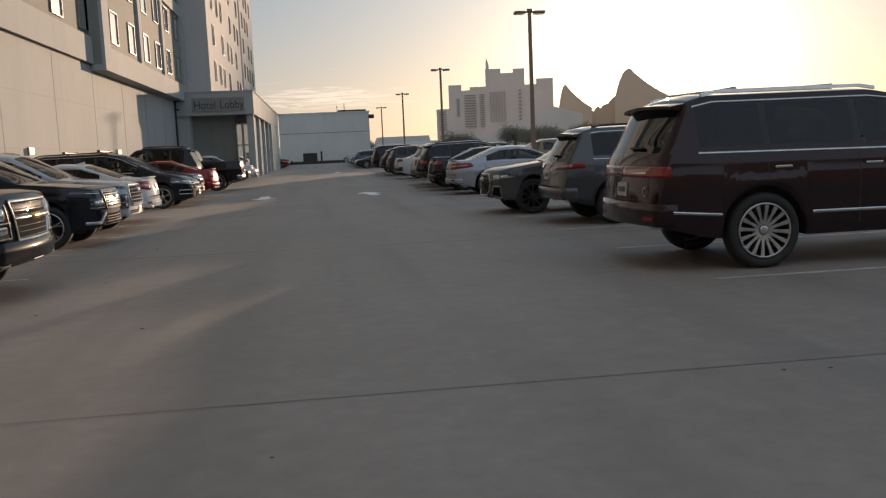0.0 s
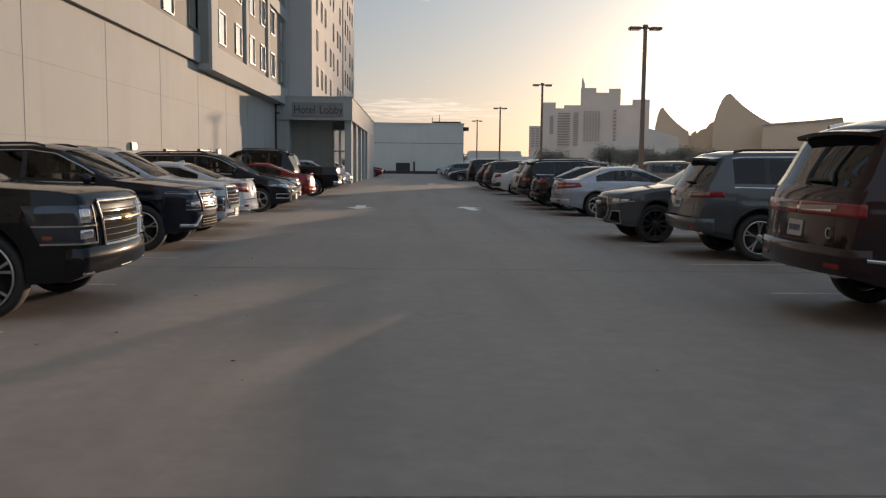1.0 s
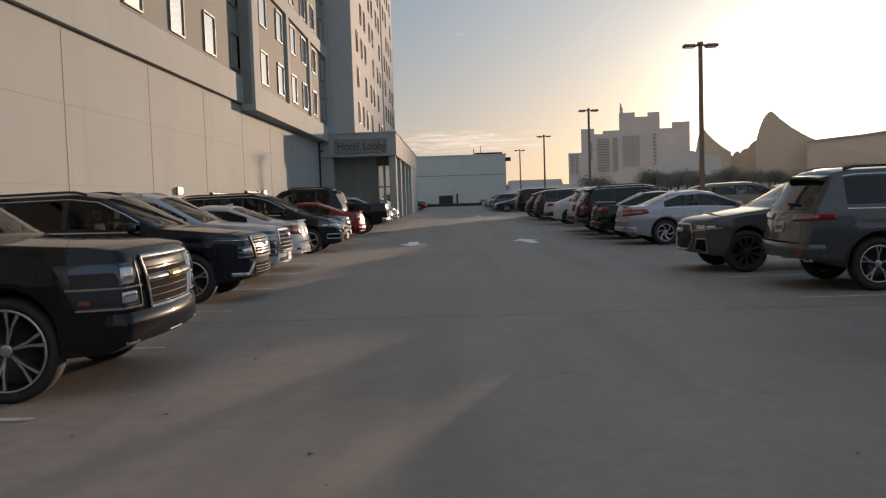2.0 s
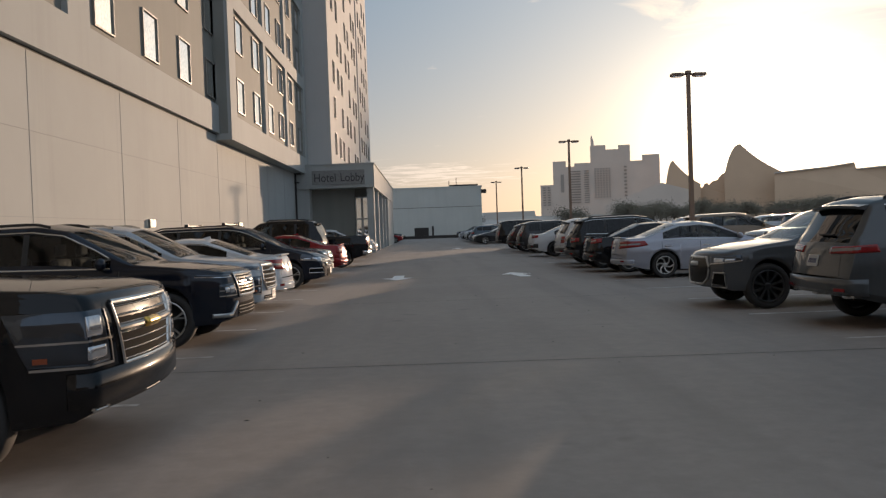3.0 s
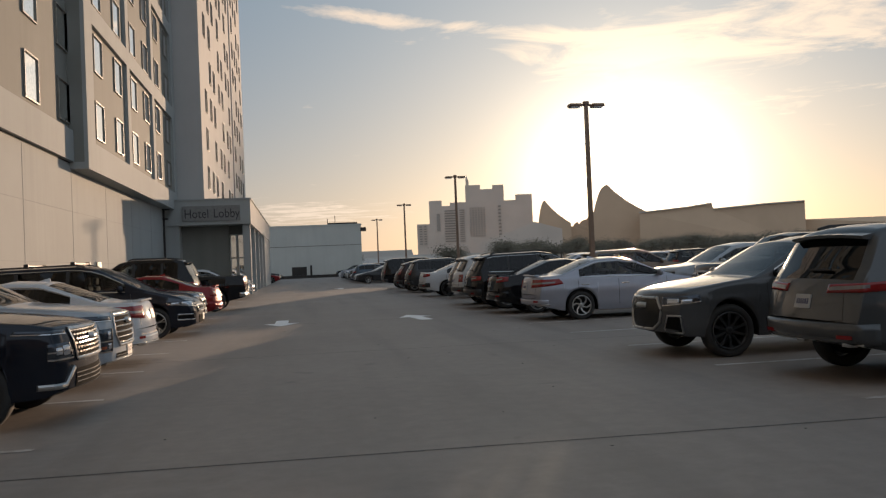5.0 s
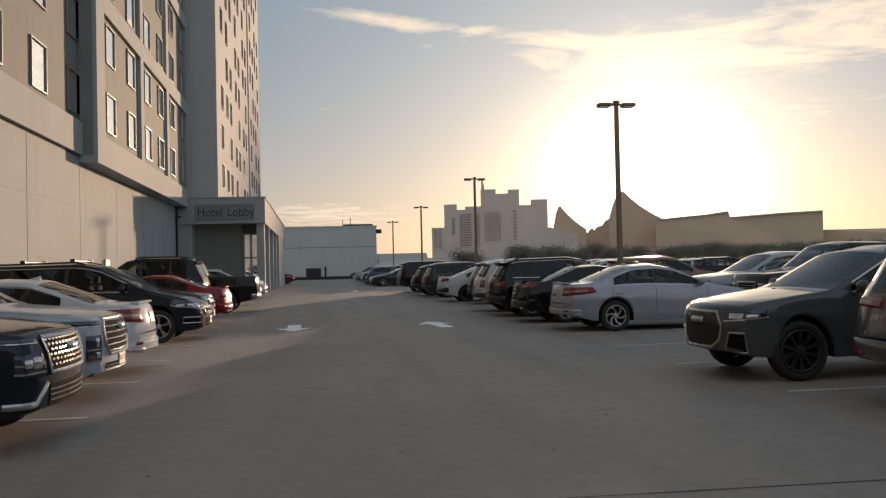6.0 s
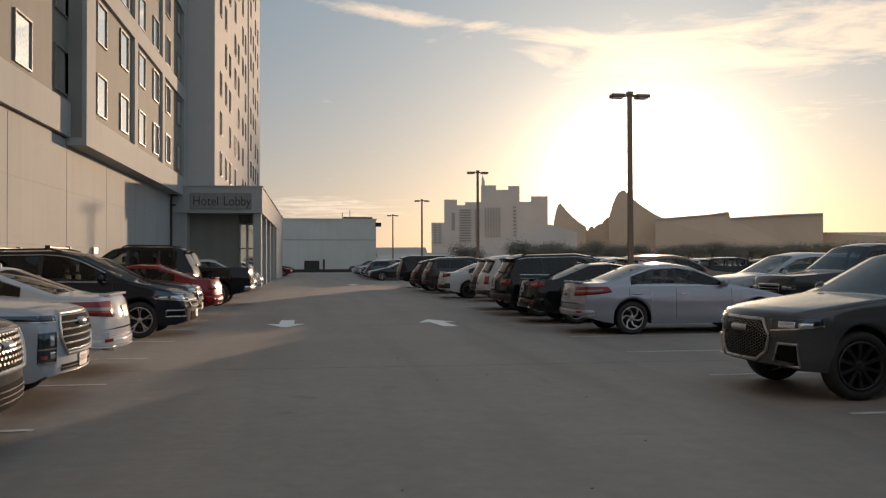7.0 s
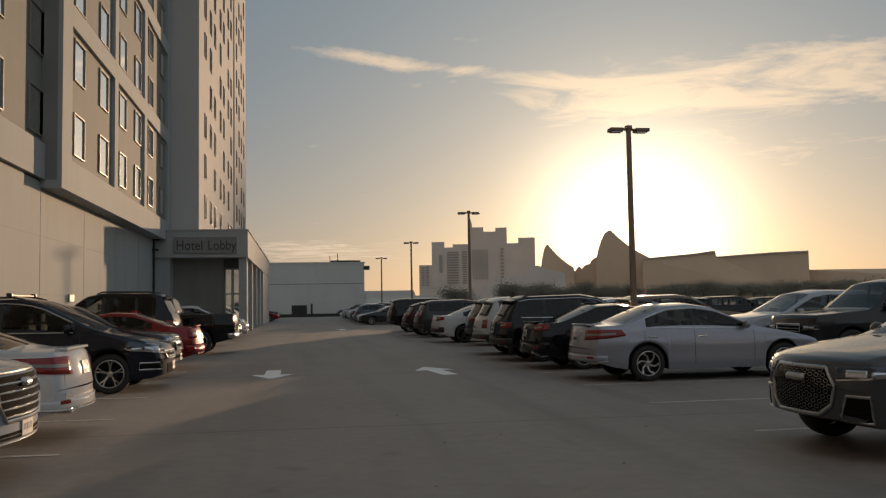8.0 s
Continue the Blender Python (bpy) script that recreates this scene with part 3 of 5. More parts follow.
def car(kind, colour, where_, label, category="car", fine=True, tint=True, spokes=5, wheel="plain", chrome_windows=False, front=None, rear=None, rails=False, group="", name=None, cladding=False, extras=None, lower_chrome=False):
    """One parked vehicle of a kind, with its own parts."""
    spec = dict(TYPES[kind])
    spec["clad"] = cladding
    key = (kind, fine, cladding)
    if key not in SHELLS:
        SHELLS[key] = Shell(spec, 0.055 if fine else 0.11)
    sh = SHELLS[key]
    L, W, R = spec["L"], spec["W"], spec["R"]
    root = new(name or {"sedan": "sedan", "minivan": "minivan", "pickup": "pickup_truck"}.get(kind, "suv"))
    root.matrix_world = where_
    tagged(root, label, category, group)
    groups = {}
    for f, t in zip(sh.faces, sh.tags):
        groups.setdefault(t if t[0] == "side_window" else (t[0], 0), []).append((f, t))
    body_paint = PAINTS[colour]
    for key2, items in groups.items():
        used = sorted({i for f, _ in items for i in f})
        ren = {q: k for k, q in enumerate(used)}
        verts = [sh.verts[i] for i in used]
        faces = [tuple(ren[i] for i in f) for f, _ in items]
        nm = key2[0]
        if nm == "body":
            idx = [t[1] for _, t in items]
            me = mesh_of("body", verts, faces, [body_paint, BLACK_TRIM, BLACK_TRIM], idx, True)
        elif nm == "under":
            me = mesh_of("underbody", verts, faces, UNDER)
        else:
            g = CAR_GLASS if nm == "windshield" or (nm == "side_window" and key2[1][1] == 0) or not tint else TINT_GLASS
            me = mesh_of(nm, verts, faces, g, None, True)
        bm = bmesh.new()
        bm.from_mesh(me)
        bmesh.ops.remove_doubles(bm, verts=bm.verts, dist=0.0004)
        bm.to_mesh(me)
        bm.free()
        part(me.name.split(".")[0], me, None, root)
    # wheels
    wk = (R, spec["rim"], spokes, wheel)
    if wk not in WHEELS:
        WHEELS[wk] = wheel_parts(*wk)
    tyre, ring, spoke = WHEELS[wk]
    for s in sh.axles:
        for side in (1, -1):
            hub = new("wheel", tyre)
            hub.parent = root
            hub.matrix_local = pose(L / 2 - s, side * (W / 2 - 0.135), R, 0, 17 * side, 180 if side == 1 else 0)
            for nm, me in (("rim", ring), ("spokes", spoke)):
                part(nm, me, None, hub)
    # cabin
    b = spec["belt"]
    bm = bmesh.new()
    x0, x1 = L / 2 - spec["ws"][0] - 0.1, L / 2 - spec["rw"][1] + 0.15
    if kind == "pickup":
        x1 = L / 2 - spec["rw"][1] + 0.05
    box(bm, x1, x0, -W * 0.40, W * 0.40, 0.45, b - 0.16)
    box(bm, x0 - 0.5, x0, -W * 0.38, W * 0.38, b - 0.16, b - 0.03, 0.04)
    part("cabin", bm, CABIN, root)
    rows = [spec["ws"][1] + 0.25, spec["ws"][1] + 1.15] + ([spec["ws"][1] + 1.95] if kind in ("full_suv", "lux_suv", "cross_suv", "minivan") else [])
    if fine:
        for r_ in rows:
            for y in (-0.38, 0.38):
                bm = bmesh.new()
                xx = L / 2 - r_
                box(bm, xx - 0.12, xx, y - 0.24, y + 0.24, b - 0.2, b + 0.16, 0.05)
                box(bm, xx - 0.10, xx - 0.02, y - 0.13, y + 0.13, b + 0.2, b + 0.36, 0.03)
                part("seat", bm, CABIN, root, smooth=True)
    # mirrors, handles, seams
    sm = spec["side"][0][0] + 0.10
    for side in (1, -1):
        p = sh.at_side(sm, b + 0.05, side)
        bm = bmesh.new()
        bmesh.ops.create_uvsphere(bm, u_segments=12, v_segments=8, radius=1.0, matrix=Matrix.Translation(p + Vector((0.02, side * 0.13, 0.03))) @ Matrix.Diagonal((0.07, 0.115, 0.085, 1)))
        box(bm, p.x - 0.03, p.x + 0.03, min(p.y - side * 0.03, p.y + side * 0.1), max(p.y - side * 0.03, p.y + side * 0.1), p.z - 0.03, p.z)
        part("mirror", bm, body_paint, root, smooth=True)
        if not fine:
            continue
        pl = sides(sh, side)
        doors = [q[1] + 0.04 for q in spec["side"][:2]]
        pieces = []
        for s in [spec["side"][0][0] - 0.12] + doors:
            if any(abs(s - c) < R + 0.07 for c in sh.axles):
                zl = R + math.sqrt(max(0, (R + 0.065) ** 2 - min(abs(s - c) for c in sh.axles) ** 2)) + 0.02
            else:
                zl = spec["sill"] + 0.1
            v, f = strip(sh, pl, [(s, zl), (s, b - 0.02)], 0.009, 0.0015, 8)
            part("door_seam", mesh_of("door_seam", v, f, BLACK_TRIM), None, root)
        for s in doors:
            q = sh.at_side(s - 0.16, b - 0.13, side, 0.0)
            bm = bx(q.x - 0.10, q.x + 0.10, q.y - 0.02, q.y + 0.03, q.z - 0.014, q.z + 0.014, 0.008)
            part("door_handle", bm, CHROME if chrome_windows else body_paint, root)
        if chrome_windows:
            s0, s1 = spec["side"][0][0], spec["side"][-1][1]
            line = [(s, spec["belt"] + 0.06 * (s / L - 0.4) + 0.018) for s in np.linspace(s0, s1, 9)]
            pieces = [strip(sh, pl, line, 0.022, 0.006)]
            up = []
            for s in np.linspace(s0 + 0.02, s1, 14):
                i = int(np.argmin(abs(sh.S - s)))
                up.append((s, sh.top[i] - 0.055 - 0.085 * (sh.top[i] - b)))
            pieces.append(strip(sh, pl, up, 0.02, 0.006))
            v, f = joined(pieces)
            part("window_trim", mesh_of("window_trim", v, f, CHROME), None, root, "chrome window surround")
        if lower_chrome:
            v, f = strip(sh, pl, [(spec["fo"] + R + 0.12, spec["sill"] + 0.24), (L / 2, spec["sill"] + 0.245), (spec["fo"] + spec["wb"] - R - 0.12, spec["sill"] + 0.25)], 0.035, 0.012)
            part("side_moulding", mesh_of("side_moulding", v, f, CHROME), None, root, "bright chrome strip")
            s0 = spec["fo"] + spec["wb"] + R + 0.10
            v, f = strip(sh, pl, [(s0, spec["sill"] + 0.27), (L - 0.22, spec["sill"] + 0.31)], 0.03, 0.034)
            part("rear_moulding", mesh_of("rear_moulding", v, f, CHROME), None, root, "bright chrome strip")
        if cladding:
            for c in sh.axles:
                line = [(c - (R + 0.09) * math.cos(a), R + (R + 0.09) * math.sin(a)) for a in np.linspace(0.12, math.pi - 0.12, 13)]
                v, f = strip(sh, pl, line, 0.05, 0.008, 1)
                part("arch_moulding", mesh_of("arch_moulding", v, f, BLACK_TRIM), None, root)
    if rails:
        for side in (1, -1):
            s0, s1 = spec["ws"][1] + 0.3, spec["rw"][0] - 0.25
            pts = []
            for s in np.linspace(s0, s1, 12):
                i = int(np.argmin(abs(sh.S - s)))
                e = 0.0 if s in (s0, s1) else 0.022
                pts.append((L / 2 - s, side * (W / 2 - 0.30), sh.top[i] - 0.02 + e))
            vs, fs = [], []
            for x_, y_, z_ in pts:
                vs += [(x_, y_ - 0.018, z_ - 0.02), (x_, y_ + 0.018, z_ - 0.02), (x_, y_ + 0.014, z_ + 0.018), (x_, y_ - 0.014, z_ + 0.018)]
            for k in range(len(pts) - 1):
                for q in range(4):
                    fs.append((4 * k + q, 4 * k + (q + 1) % 4, 4 * k + 4 + (q + 1) % 4, 4 * k + 4 + q))
            rail = mesh_of("roof_rail", vs, fs, BLACK_TRIM if rails == "black" else CHROME)
            part("roof_rail", rail, None, root)
        if kind == "minivan":
            for s in (spec["ws"][1] + 0.55, spec["ws"][1] + 1.55):
                zt = float(np.interp(s, sh.S, sh.top)) + 0.02
                bm = bx(L / 2 - s - 0.03, L / 2 - s + 0.03, -W / 2 + 0.27, W / 2 - 0.27, zt, zt + 0.035, 0.012)
                for side in (1, -1):
                    ye = side * (W / 2 - 0.30)
                    box(bm, L / 2 - s - 0.05, L / 2 - s + 0.05, ye - 0.035, ye + 0.035, zt - 0.03, zt + 0.06, 0.012)
                part("cross_bar", bm, BLACK_TRIM, root)
    if front is None:
        front = {}
    if rear is None:
        rear = {}
    nose(sh, root, body_paint, fine, **front)
    tail(sh, root, body_paint, fine, kind, **rear)
    for fn in extras or ():
        fn(sh, root, body_paint)
    return root


def plate(sh, root, end, z, w=0.15, h=0.076, bars=True):
    pl = ends(sh, end)
    v, f = patch(sh, [(-w, z - h), (w, z - h), (w, z + h), (-w, z + h)], None, pl, 4, 2, 0.014)
    ob = part("licence_plate", mesh_of("licence_plate", v, f, PLATE), None, root)
    if bars:
        pieces = [patch(sh, [(-w + 0.03 + k * (2 * w - 0.06) / 6 + 0.004, z - 0.03), (-w + 0.03 + (k + 1) * (2 * w - 0.06) / 6 - 0.008, z - 0.03), (-w + 0.03 + (k + 1) * (2 * w - 0.06) / 6 - 0.008, z + 0.03), (-w + 0.03 + k * (2 * w - 0.06) / 6 + 0.004, z + 0.03)], None, pl, 1, 1, 0.017) for k in range(6)]
        v, f = joined(pieces)
        part("plate_print", mesh_of("plate_print", v, f, PLATE_BAR), None, ob)


def nose(sh, root, body_paint, fine, grille=((0.42, 0.62), (0.48, 0.94)), bars=5, lattice=0, surround=CHROME, bar_mat=CHROME, lamp=((0.52, 0.80), (1.10, 0.84), (1.10, 0.92), (0.52, 0.92)), lamp_mat=LAMP_DARK, drl=True, fog=None, fog_mat=CHROME, intake=(0.5, 0.36, 0.5), plate_z=0.45, bumper=None, mesh_lower=False, badge=0.0, skid=None, open_cells=False, mid_bar=0.0, badge_mat=ALLOY, badge_z=None, brow=None, lamp_rim=False):
    """Grille, lamps, intake and plate on the nose of a vehicle. grille: half width and height below and above."""
    pl = ends(sh, 1)
    gz, gw = [q[1] for q in grille], [q[0] for q in grille]
    zl, zu = gz[0], gz[-1]
    v, f = joined([patch(sh, [(-w0, z0), (w0, z0), (w1, z1), (-w1, z1)], None, pl, 10, 3, 0.004) for (w0, z0), (w1, z1) in zip(grille[:-1], grille[1:])])
    g = part("grille", mesh_of("grille", v, f, GRILLE_BLACK), None, root)
    pieces = []
    for k in range(bars):
        z = zl + (zu - zl) * (k + 0.5) / bars
        w = float(np.interp(z, gz, gw))
        hh = (zu - zl) / bars * (0.17 if bars < 7 else 0.10)
        pieces.append(patch(sh, [(-w, z - hh), (w, z - hh), (w, z + hh), (-w, z + hh)], None, pl, 10, 4, 0.010, min(0.022, hh * 1.1)))
    if lattice and fine:
        step = (zu - zl) / lattice
        for r_ in range(lattice):
            z = zl + step * (r_ + 0.5)
            w = float(np.interp(z, gz, gw))
            pitch = step * 1.75
            for c in range(-20, 21):
                y = (c + (0.5 if r_ % 2 else 0.0)) * pitch
                if abs(y) > w - 0.03:
                    continue
                hy, hz = pitch * 0.36, step * 0.34
                if open_cells:
                    ring = [(y - hy, z), (y - hy * 0.5, z - hz), (y + hy * 0.5, z - hz), (y + hy, z), (y + hy * 0.5, z + hz), (y - hy * 0.5, z + hz), (y - hy, z)]
                    pieces.append(strip(sh, pl, ring, 0.008, 0.012, 1))
                else:
                    pieces.append(patch(sh, [(y - hy, z), (y, z - hz), (y + hy, z), (y, z + hz)], None, pl, 1, 1, 0.016))
    if mid_bar:
        w = float(np.interp(mid_bar, gz, gw))
        pieces.append(strip(sh, pl, [(-w, mid_bar), (w, mid_bar)], 0.045, 0.02, 10))
    if pieces:
        v, f = joined(pieces)
        part("grille_insert", mesh_of("grille_insert", v, f, bar_mat), None, g, "bright grille bars")
    if surround:
        rim_line = [(w, z) for w, z in grille] + [(-w, z) for w, z in reversed(grille)]
        v, f = joined([strip(sh, pl, [p0, p1], 0.036, 0.018, 8 if abs(p0[0] - p1[0]) > 0.5 else 3) for p0, p1 in zip(rim_line, rim_line[1:] + rim_line[:1])])
        part("grille_surround", mesh_of("grille_surround", v, f, surround), None, g, "chrome surround")
    if badge:
        zc = badge_z or zu - 0.11
        v, f = patch(sh, [(-badge, zc - 0.035), (badge, zc - 0.035), (badge, zc + 0.035), (-badge, zc + 0.035)], None, pl, 6, 6, 0.03, 0.02)
        part("badge", mesh_of("badge", v, f, badge_mat, None, True), None, g)
    for sg in (1, -1):
        q = [(sg * y, z) for y, z in lamp]
        if sg < 0:
            q = [q[1], q[0], q[3], q[2]]
        v, f = patch(sh, q, None, pl, 24, 5, 0.012)
        lm = part("headlight", mesh_of("headlight", v, f, lamp_mat, None, True), None, root)
        if drl:
            (a0, b0), (a1, b1), (a2, b2), (a3, b3) = lamp
            tall = b3 - b0 > 0.22
            for q0, q1, r0, r1 in (((0.14, 0.36, 0.54, 0.90), (0.10, 0.36, 0.12, 0.36)) if tall else ((0.12, 0.42, 0.22, 0.84), (0.48, 0.74, 0.30, 0.74))):
                cc = [(a0 + (a1 - a0) * q0, b0 + r0 * (b3 - b0)), (a0 + (a1 - a0) * q1, b0 + r0 * (b3 - b0)), (a0 + (a1 - a0) * q1, b0 + r1 * (b3 - b0)), (a0 + (a1 - a0) * q0, b0 + r1 * (b3 - b0))]
                q = [(sg * y, z) for y, z in cc]
                if sg < 0:
                    q = [q[1], q[0], q[3], q[2]]
                v, f = patch(sh, q, None, pl, 10, 5, 0.016, 0.005)
                part("reflector", mesh_of("reflector", v, f, LAMP_CLEAR, None, True), None, lm)
            if tall:
                q = [(sg * a1 * 0.86, b0 + 0.04), (sg * a1 * 0.97, b0 + 0.04), (sg * a1 * 0.97, b0 + 0.075), (sg * a1 * 0.86, b0 + 0.075)]
                v, f = patch(sh, q, None, pl, 6, 2, 0.017)
                part("side_marker", mesh_of("side_marker", v, f, LAMP_AMBER), None, lm)
            edge = [(a0, b0), (a1, b1)] if not lamp_rim else [(a3, b3), (a0, b0), (a1, b1)]
            v, f = strip(sh, pl, [(sg * y, z) for y, z in edge], 0.016, 0.018, 16)
            if lamp_rim:
                zm = b0 + 0.46 * (b3 - b0)
                v, f = joined([(v, f), strip(sh, pl, [(sg * a0, zm), (sg * (a1 + 0.46 * (a2 - a1)), zm)], 0.014, 0.018, 16)])
            part("lamp_trim", mesh_of("lamp_trim", v, f, CHROME), None, lm)
        if brow:
            q = [(sg * y, z) for y, z in brow]
            v, f = patch(sh, q if sg > 0 else [q[1], q[0], q[3], q[2]], None, pl, 20, 2, 0.010)
            bw = part("running_light", mesh_of("running_light", v, f, LAMP_DARK, None, True), None, root, "slim dark running light")
            v, f = strip(sh, pl, [(sg * brow[0][0], brow[0][1]), (sg * brow[1][0], brow[1][1])], 0.010, 0.014, 16)
            part("lamp_trim", mesh_of("lamp_trim", v, f, LAMP_CLEAR), None, bw)
        if fog:
            (y0, z0), (y1, z1) = fog
            q = [(sg * (y0 - 0.05), z0), (sg * y1, z0), (sg * (y1 - 0.03), z1), (sg * (y0 + 0.04), z1)]
            v, f = patch(sh, q if sg > 0 else [q[1], q[0], q[3], q[2]], None, pl, 10, 3, 0.010)
            fg = part("fog_recess", mesh_of("fog_recess", v, f, GRILLE_BLACK), None, root)
            if fog_mat:
                v, f = strip(sh, pl, [q[3], q[2], q[1], q[0], q[3]], 0.026, 0.018, 5)
                part("fog_surround", mesh_of("fog_surround", v, f, fog_mat), None, fg, "bright fog lamp surround")
    w, z0, z1 = intake
    if w:
        v, f = patch(sh, [(-w, z0), (w, z0), (w * 0.92, z1), (-w * 0.92, z1)], None, pl, 8, 2, 0.005)
        ik = part("lower_intake", mesh_of("lower_intake", v, f, GRILLE_BLACK), None, root)
        if mesh_lower and fine:
            pieces = [strip(sh, pl, [(-w * 0.96, z0 + (z1 - z0) * k / 4), (w * 0.96, z0 + (z1 - z0) * k / 4)], 0.012, 0.014, 6) for k in (1, 2, 3)]
            v, f = joined(pieces)
            part("intake_insert", mesh_of("intake_insert", v, f, bar_mat), None, ik)
    if skid:
        v, f = strip(sh, pl, skid, 0.055, 0.022, 4)
        part("bumper_trim", mesh_of("bumper_trim", v, f, ALLOY), None, root, "satin silver bumper trim")
    if bumper:
        z0, z1, mat = bumper
        v, f = patch(sh, [(-1.15, z0), (1.15, z0), (1.15, z1), (-1.15, z1)], None, pl, 22, 2, 0.03)
        part("bumper", mesh_of("bumper", v, f, mat or body_paint, None, True), None, root)
    if plate_z and fine:
        plate(sh, root, 1, plate_z)


def tail(sh, root, body_paint, fine, kind, lamp=((0.58, 0.86), (1.25, 0.90), (1.25, 1.02), (0.58, 1.02)), lamp2=None, plate_z=0.82, bar=None, bumper_z=(0.42, 0.62), spoiler=True, bumper_mat=BLACK_TRIM, reflector=True, exhaust=True, chrome_low=False, skid=False):
    pl = ends(sh, -1)

    def order(q, sg):
        q = [(sg * y, z) for y, z in q]
        return q if sg < 0 else [q[1], q[0], q[3], q[2]]

    for sg in (1, -1):
        v, f = patch(sh, order(lamp, sg), None, pl, 24, 4, 0.014)
        lm = part("tail_light", mesh_of("tail_light", v, f, LAMP_RED, None, True), None, root, "red tail light")
        if lamp2:
            v, f = patch(sh, order(lamp2, sg), None, pl, 4, 6, 0.012)
            part("tail_light_upright", mesh_of("tail_light_upright", v, f, LAMP_RED), None, lm)
        if fine:
            (a0, b0), (a1, b1), (a2, b2), (a3, b3) = lamp
            m0 = 0.5 * (b0 + b3)
            q = [(a0 + 0.04, m0 - 0.02), (a0 + 0.62 * (a1 - a0), m0 + 0.01), (a0 + 0.62 * (a1 - a0), m0 + 0.045), (a0 + 0.04, m0 + 0.02)]
            v, f = patch(sh, order(q, sg), None, pl, 14, 1, 0.019)
            part("reversing_lamp", mesh_of("reversing_lamp", v, f, LAMP_SMOKE), None, lm)
        if reflector and fine:
            q = [(0.62, bumper_z[0] + 0.06), (0.86, bumper_z[0] + 0.06), (0.86, bumper_z[0] + 0.10), (0.62, bumper_z[0] + 0.10)]
            v, f = patch(sh, order(q, sg), None, pl, 3, 1, 0.035)
            part("reflector", mesh_of("reflector", v, f, LAMP_RED), None, root)
        if exhaust and fine:
            p = sh.at_end(sg * 0.55, bumper_z[0] - 0.02, -1)
            bm = bx(p.x - 0.02, p.x + 0.14, p.y - 0.07, p.y + 0.07, p.z - 0.04, p.z + 0.03, 0.02)
            part("exhaust_tip", bm, CHROME, root)
    z0, z1 = bumper_z
    v, f = patch(sh, [(-1.25, z0), (1.25, z0), (1.25, z1), (-1.25, z1)], None, pl, 24, 3, 0.028)
    part("rear_bumper", mesh_of("rear_bumper", v, f, bumper_mat or body_paint, None, True), None, root)
    if chrome_low:
        v, f = strip(sh, pl, [(-1.3, z0 + 0.01), (-0.6, z0 - 0.02), (0.6, z0 - 0.02), (1.3, z0 + 0.01)], 0.022, 0.034, 6)
        part("bumper_trim", mesh_of("bumper_trim", v, f, CHROME), None, root, "thin chrome bumper strip")
    if skid:
        v, f = strip(sh, pl, [(-1.0, z0 - 0.02), (-0.62, z0 - 0.07), (0.62, z0 - 0.07), (1.0, z0 - 0.02)], 0.07, 0.03, 5)
        part("skid_plate", mesh_of("skid_plate", v, f, ALLOY), None, root, "satin silver skid plate")
    if bar:
        w, zb, h, mat = bar
        v, f = patch(sh, [(-w, zb - h), (w, zb - h), (w, zb + h), (-w, zb + h)], None, pl, 10, 2, 0.016)
        part("tail_bar", mesh_of("tail_bar", v, f, mat), None, root)
    if plate_z:
        plate(sh, root, -1, plate_z, bars=fine)
    if fine:
        hw = 0.70
        zt = sh.spec["belt"] - 0.06
        pieces = [strip(sh, pl, [(-hw, zt), (-hw, z1 + 0.03), (hw, z1 + 0.03), (hw, zt)], 0.010, 0.002, 8)]
        v, f = joined(pieces)
        part("tailgate_seam", mesh_of("tailgate_seam", v, f, BLACK_TRIM), None, root)
    if spoiler and kind not in ("sedan", "pickup"):
        s = sh.spec["rw"][0] - 0.06
        i = int(np.argmin(abs(sh.S - s)))
        x, z = sh.spec["L"] / 2 - s, sh.top[i]
        v, f = [], []
        hw = sh.spec["W"] / 2 * 0.70
        for q in np.linspace(-1, 1, 9):
            y, dx = q * hw, 0.05 * q * q
            v += [(x + 0.12, y, z - 0.005 - 0.03 * q * q), (x - 0.20 + dx, y, z - 0.05 - 0.03 * q * q), (x - 0.19 + dx, y, z - 0.085 - 0.03 * q * q), (x - 0.02, y, z - 0.10 - 0.03 * q * q)]
        for k in range(8):
            for j in range(4):
                a, b = k * 4 + j, k * 4 + (j + 1) % 4
                f.append((a, b, b + 4, a + 4))
        f += [(0, 1, 2, 3), (35, 34, 33, 32)]
        part("spoiler", mesh_of("spoiler", v, f, body_paint), None, root)
        if fine:
            p = sh.at_end(0.0, sh.spec["belt"] + 0.12, -1, 0.0)
            bm = bx(p.x - 0.035, p.x + 0.0, -0.34, 0.03, p.z - 0.01, p.z + 0.012, 0.004)
            part("rear_wiper", bm, BLACK_TRIM, root)
    elif kind == "sedan":
        s = sh.spec["L"] - 0.12
        bm = bx(-sh.spec["L"] / 2 + 0.12, -sh.spec["L"] / 2 + 0.26, -0.50, 0.50, 1.05, 1.082, 0.012)
        part("spoiler", bm, body_paint, root)
        j = int(np.argmin(abs(sh.S - 3.15)))
        if fine:
            bm = bmesh.new()
            vs = [bm.verts.new(q) for q in ((sh.spec["L"] / 2 - 3.02, 0, sh.top[j] - 0.005), (sh.spec["L"] / 2 - 3.25, 0.03, sh.top[j] - 0.02), (sh.spec["L"] / 2 - 3.25, -0.03, sh.top[j] - 0.02), (sh.spec["L"] / 2 - 3.24, 0, sh.top[j] + 0.055))]
            for q in ((0, 1, 3), (1, 2, 3), (2, 0, 3)):
                bm.faces.new([vs[k] for k in q])
            part("antenna_fin", bm, body_paint, root)

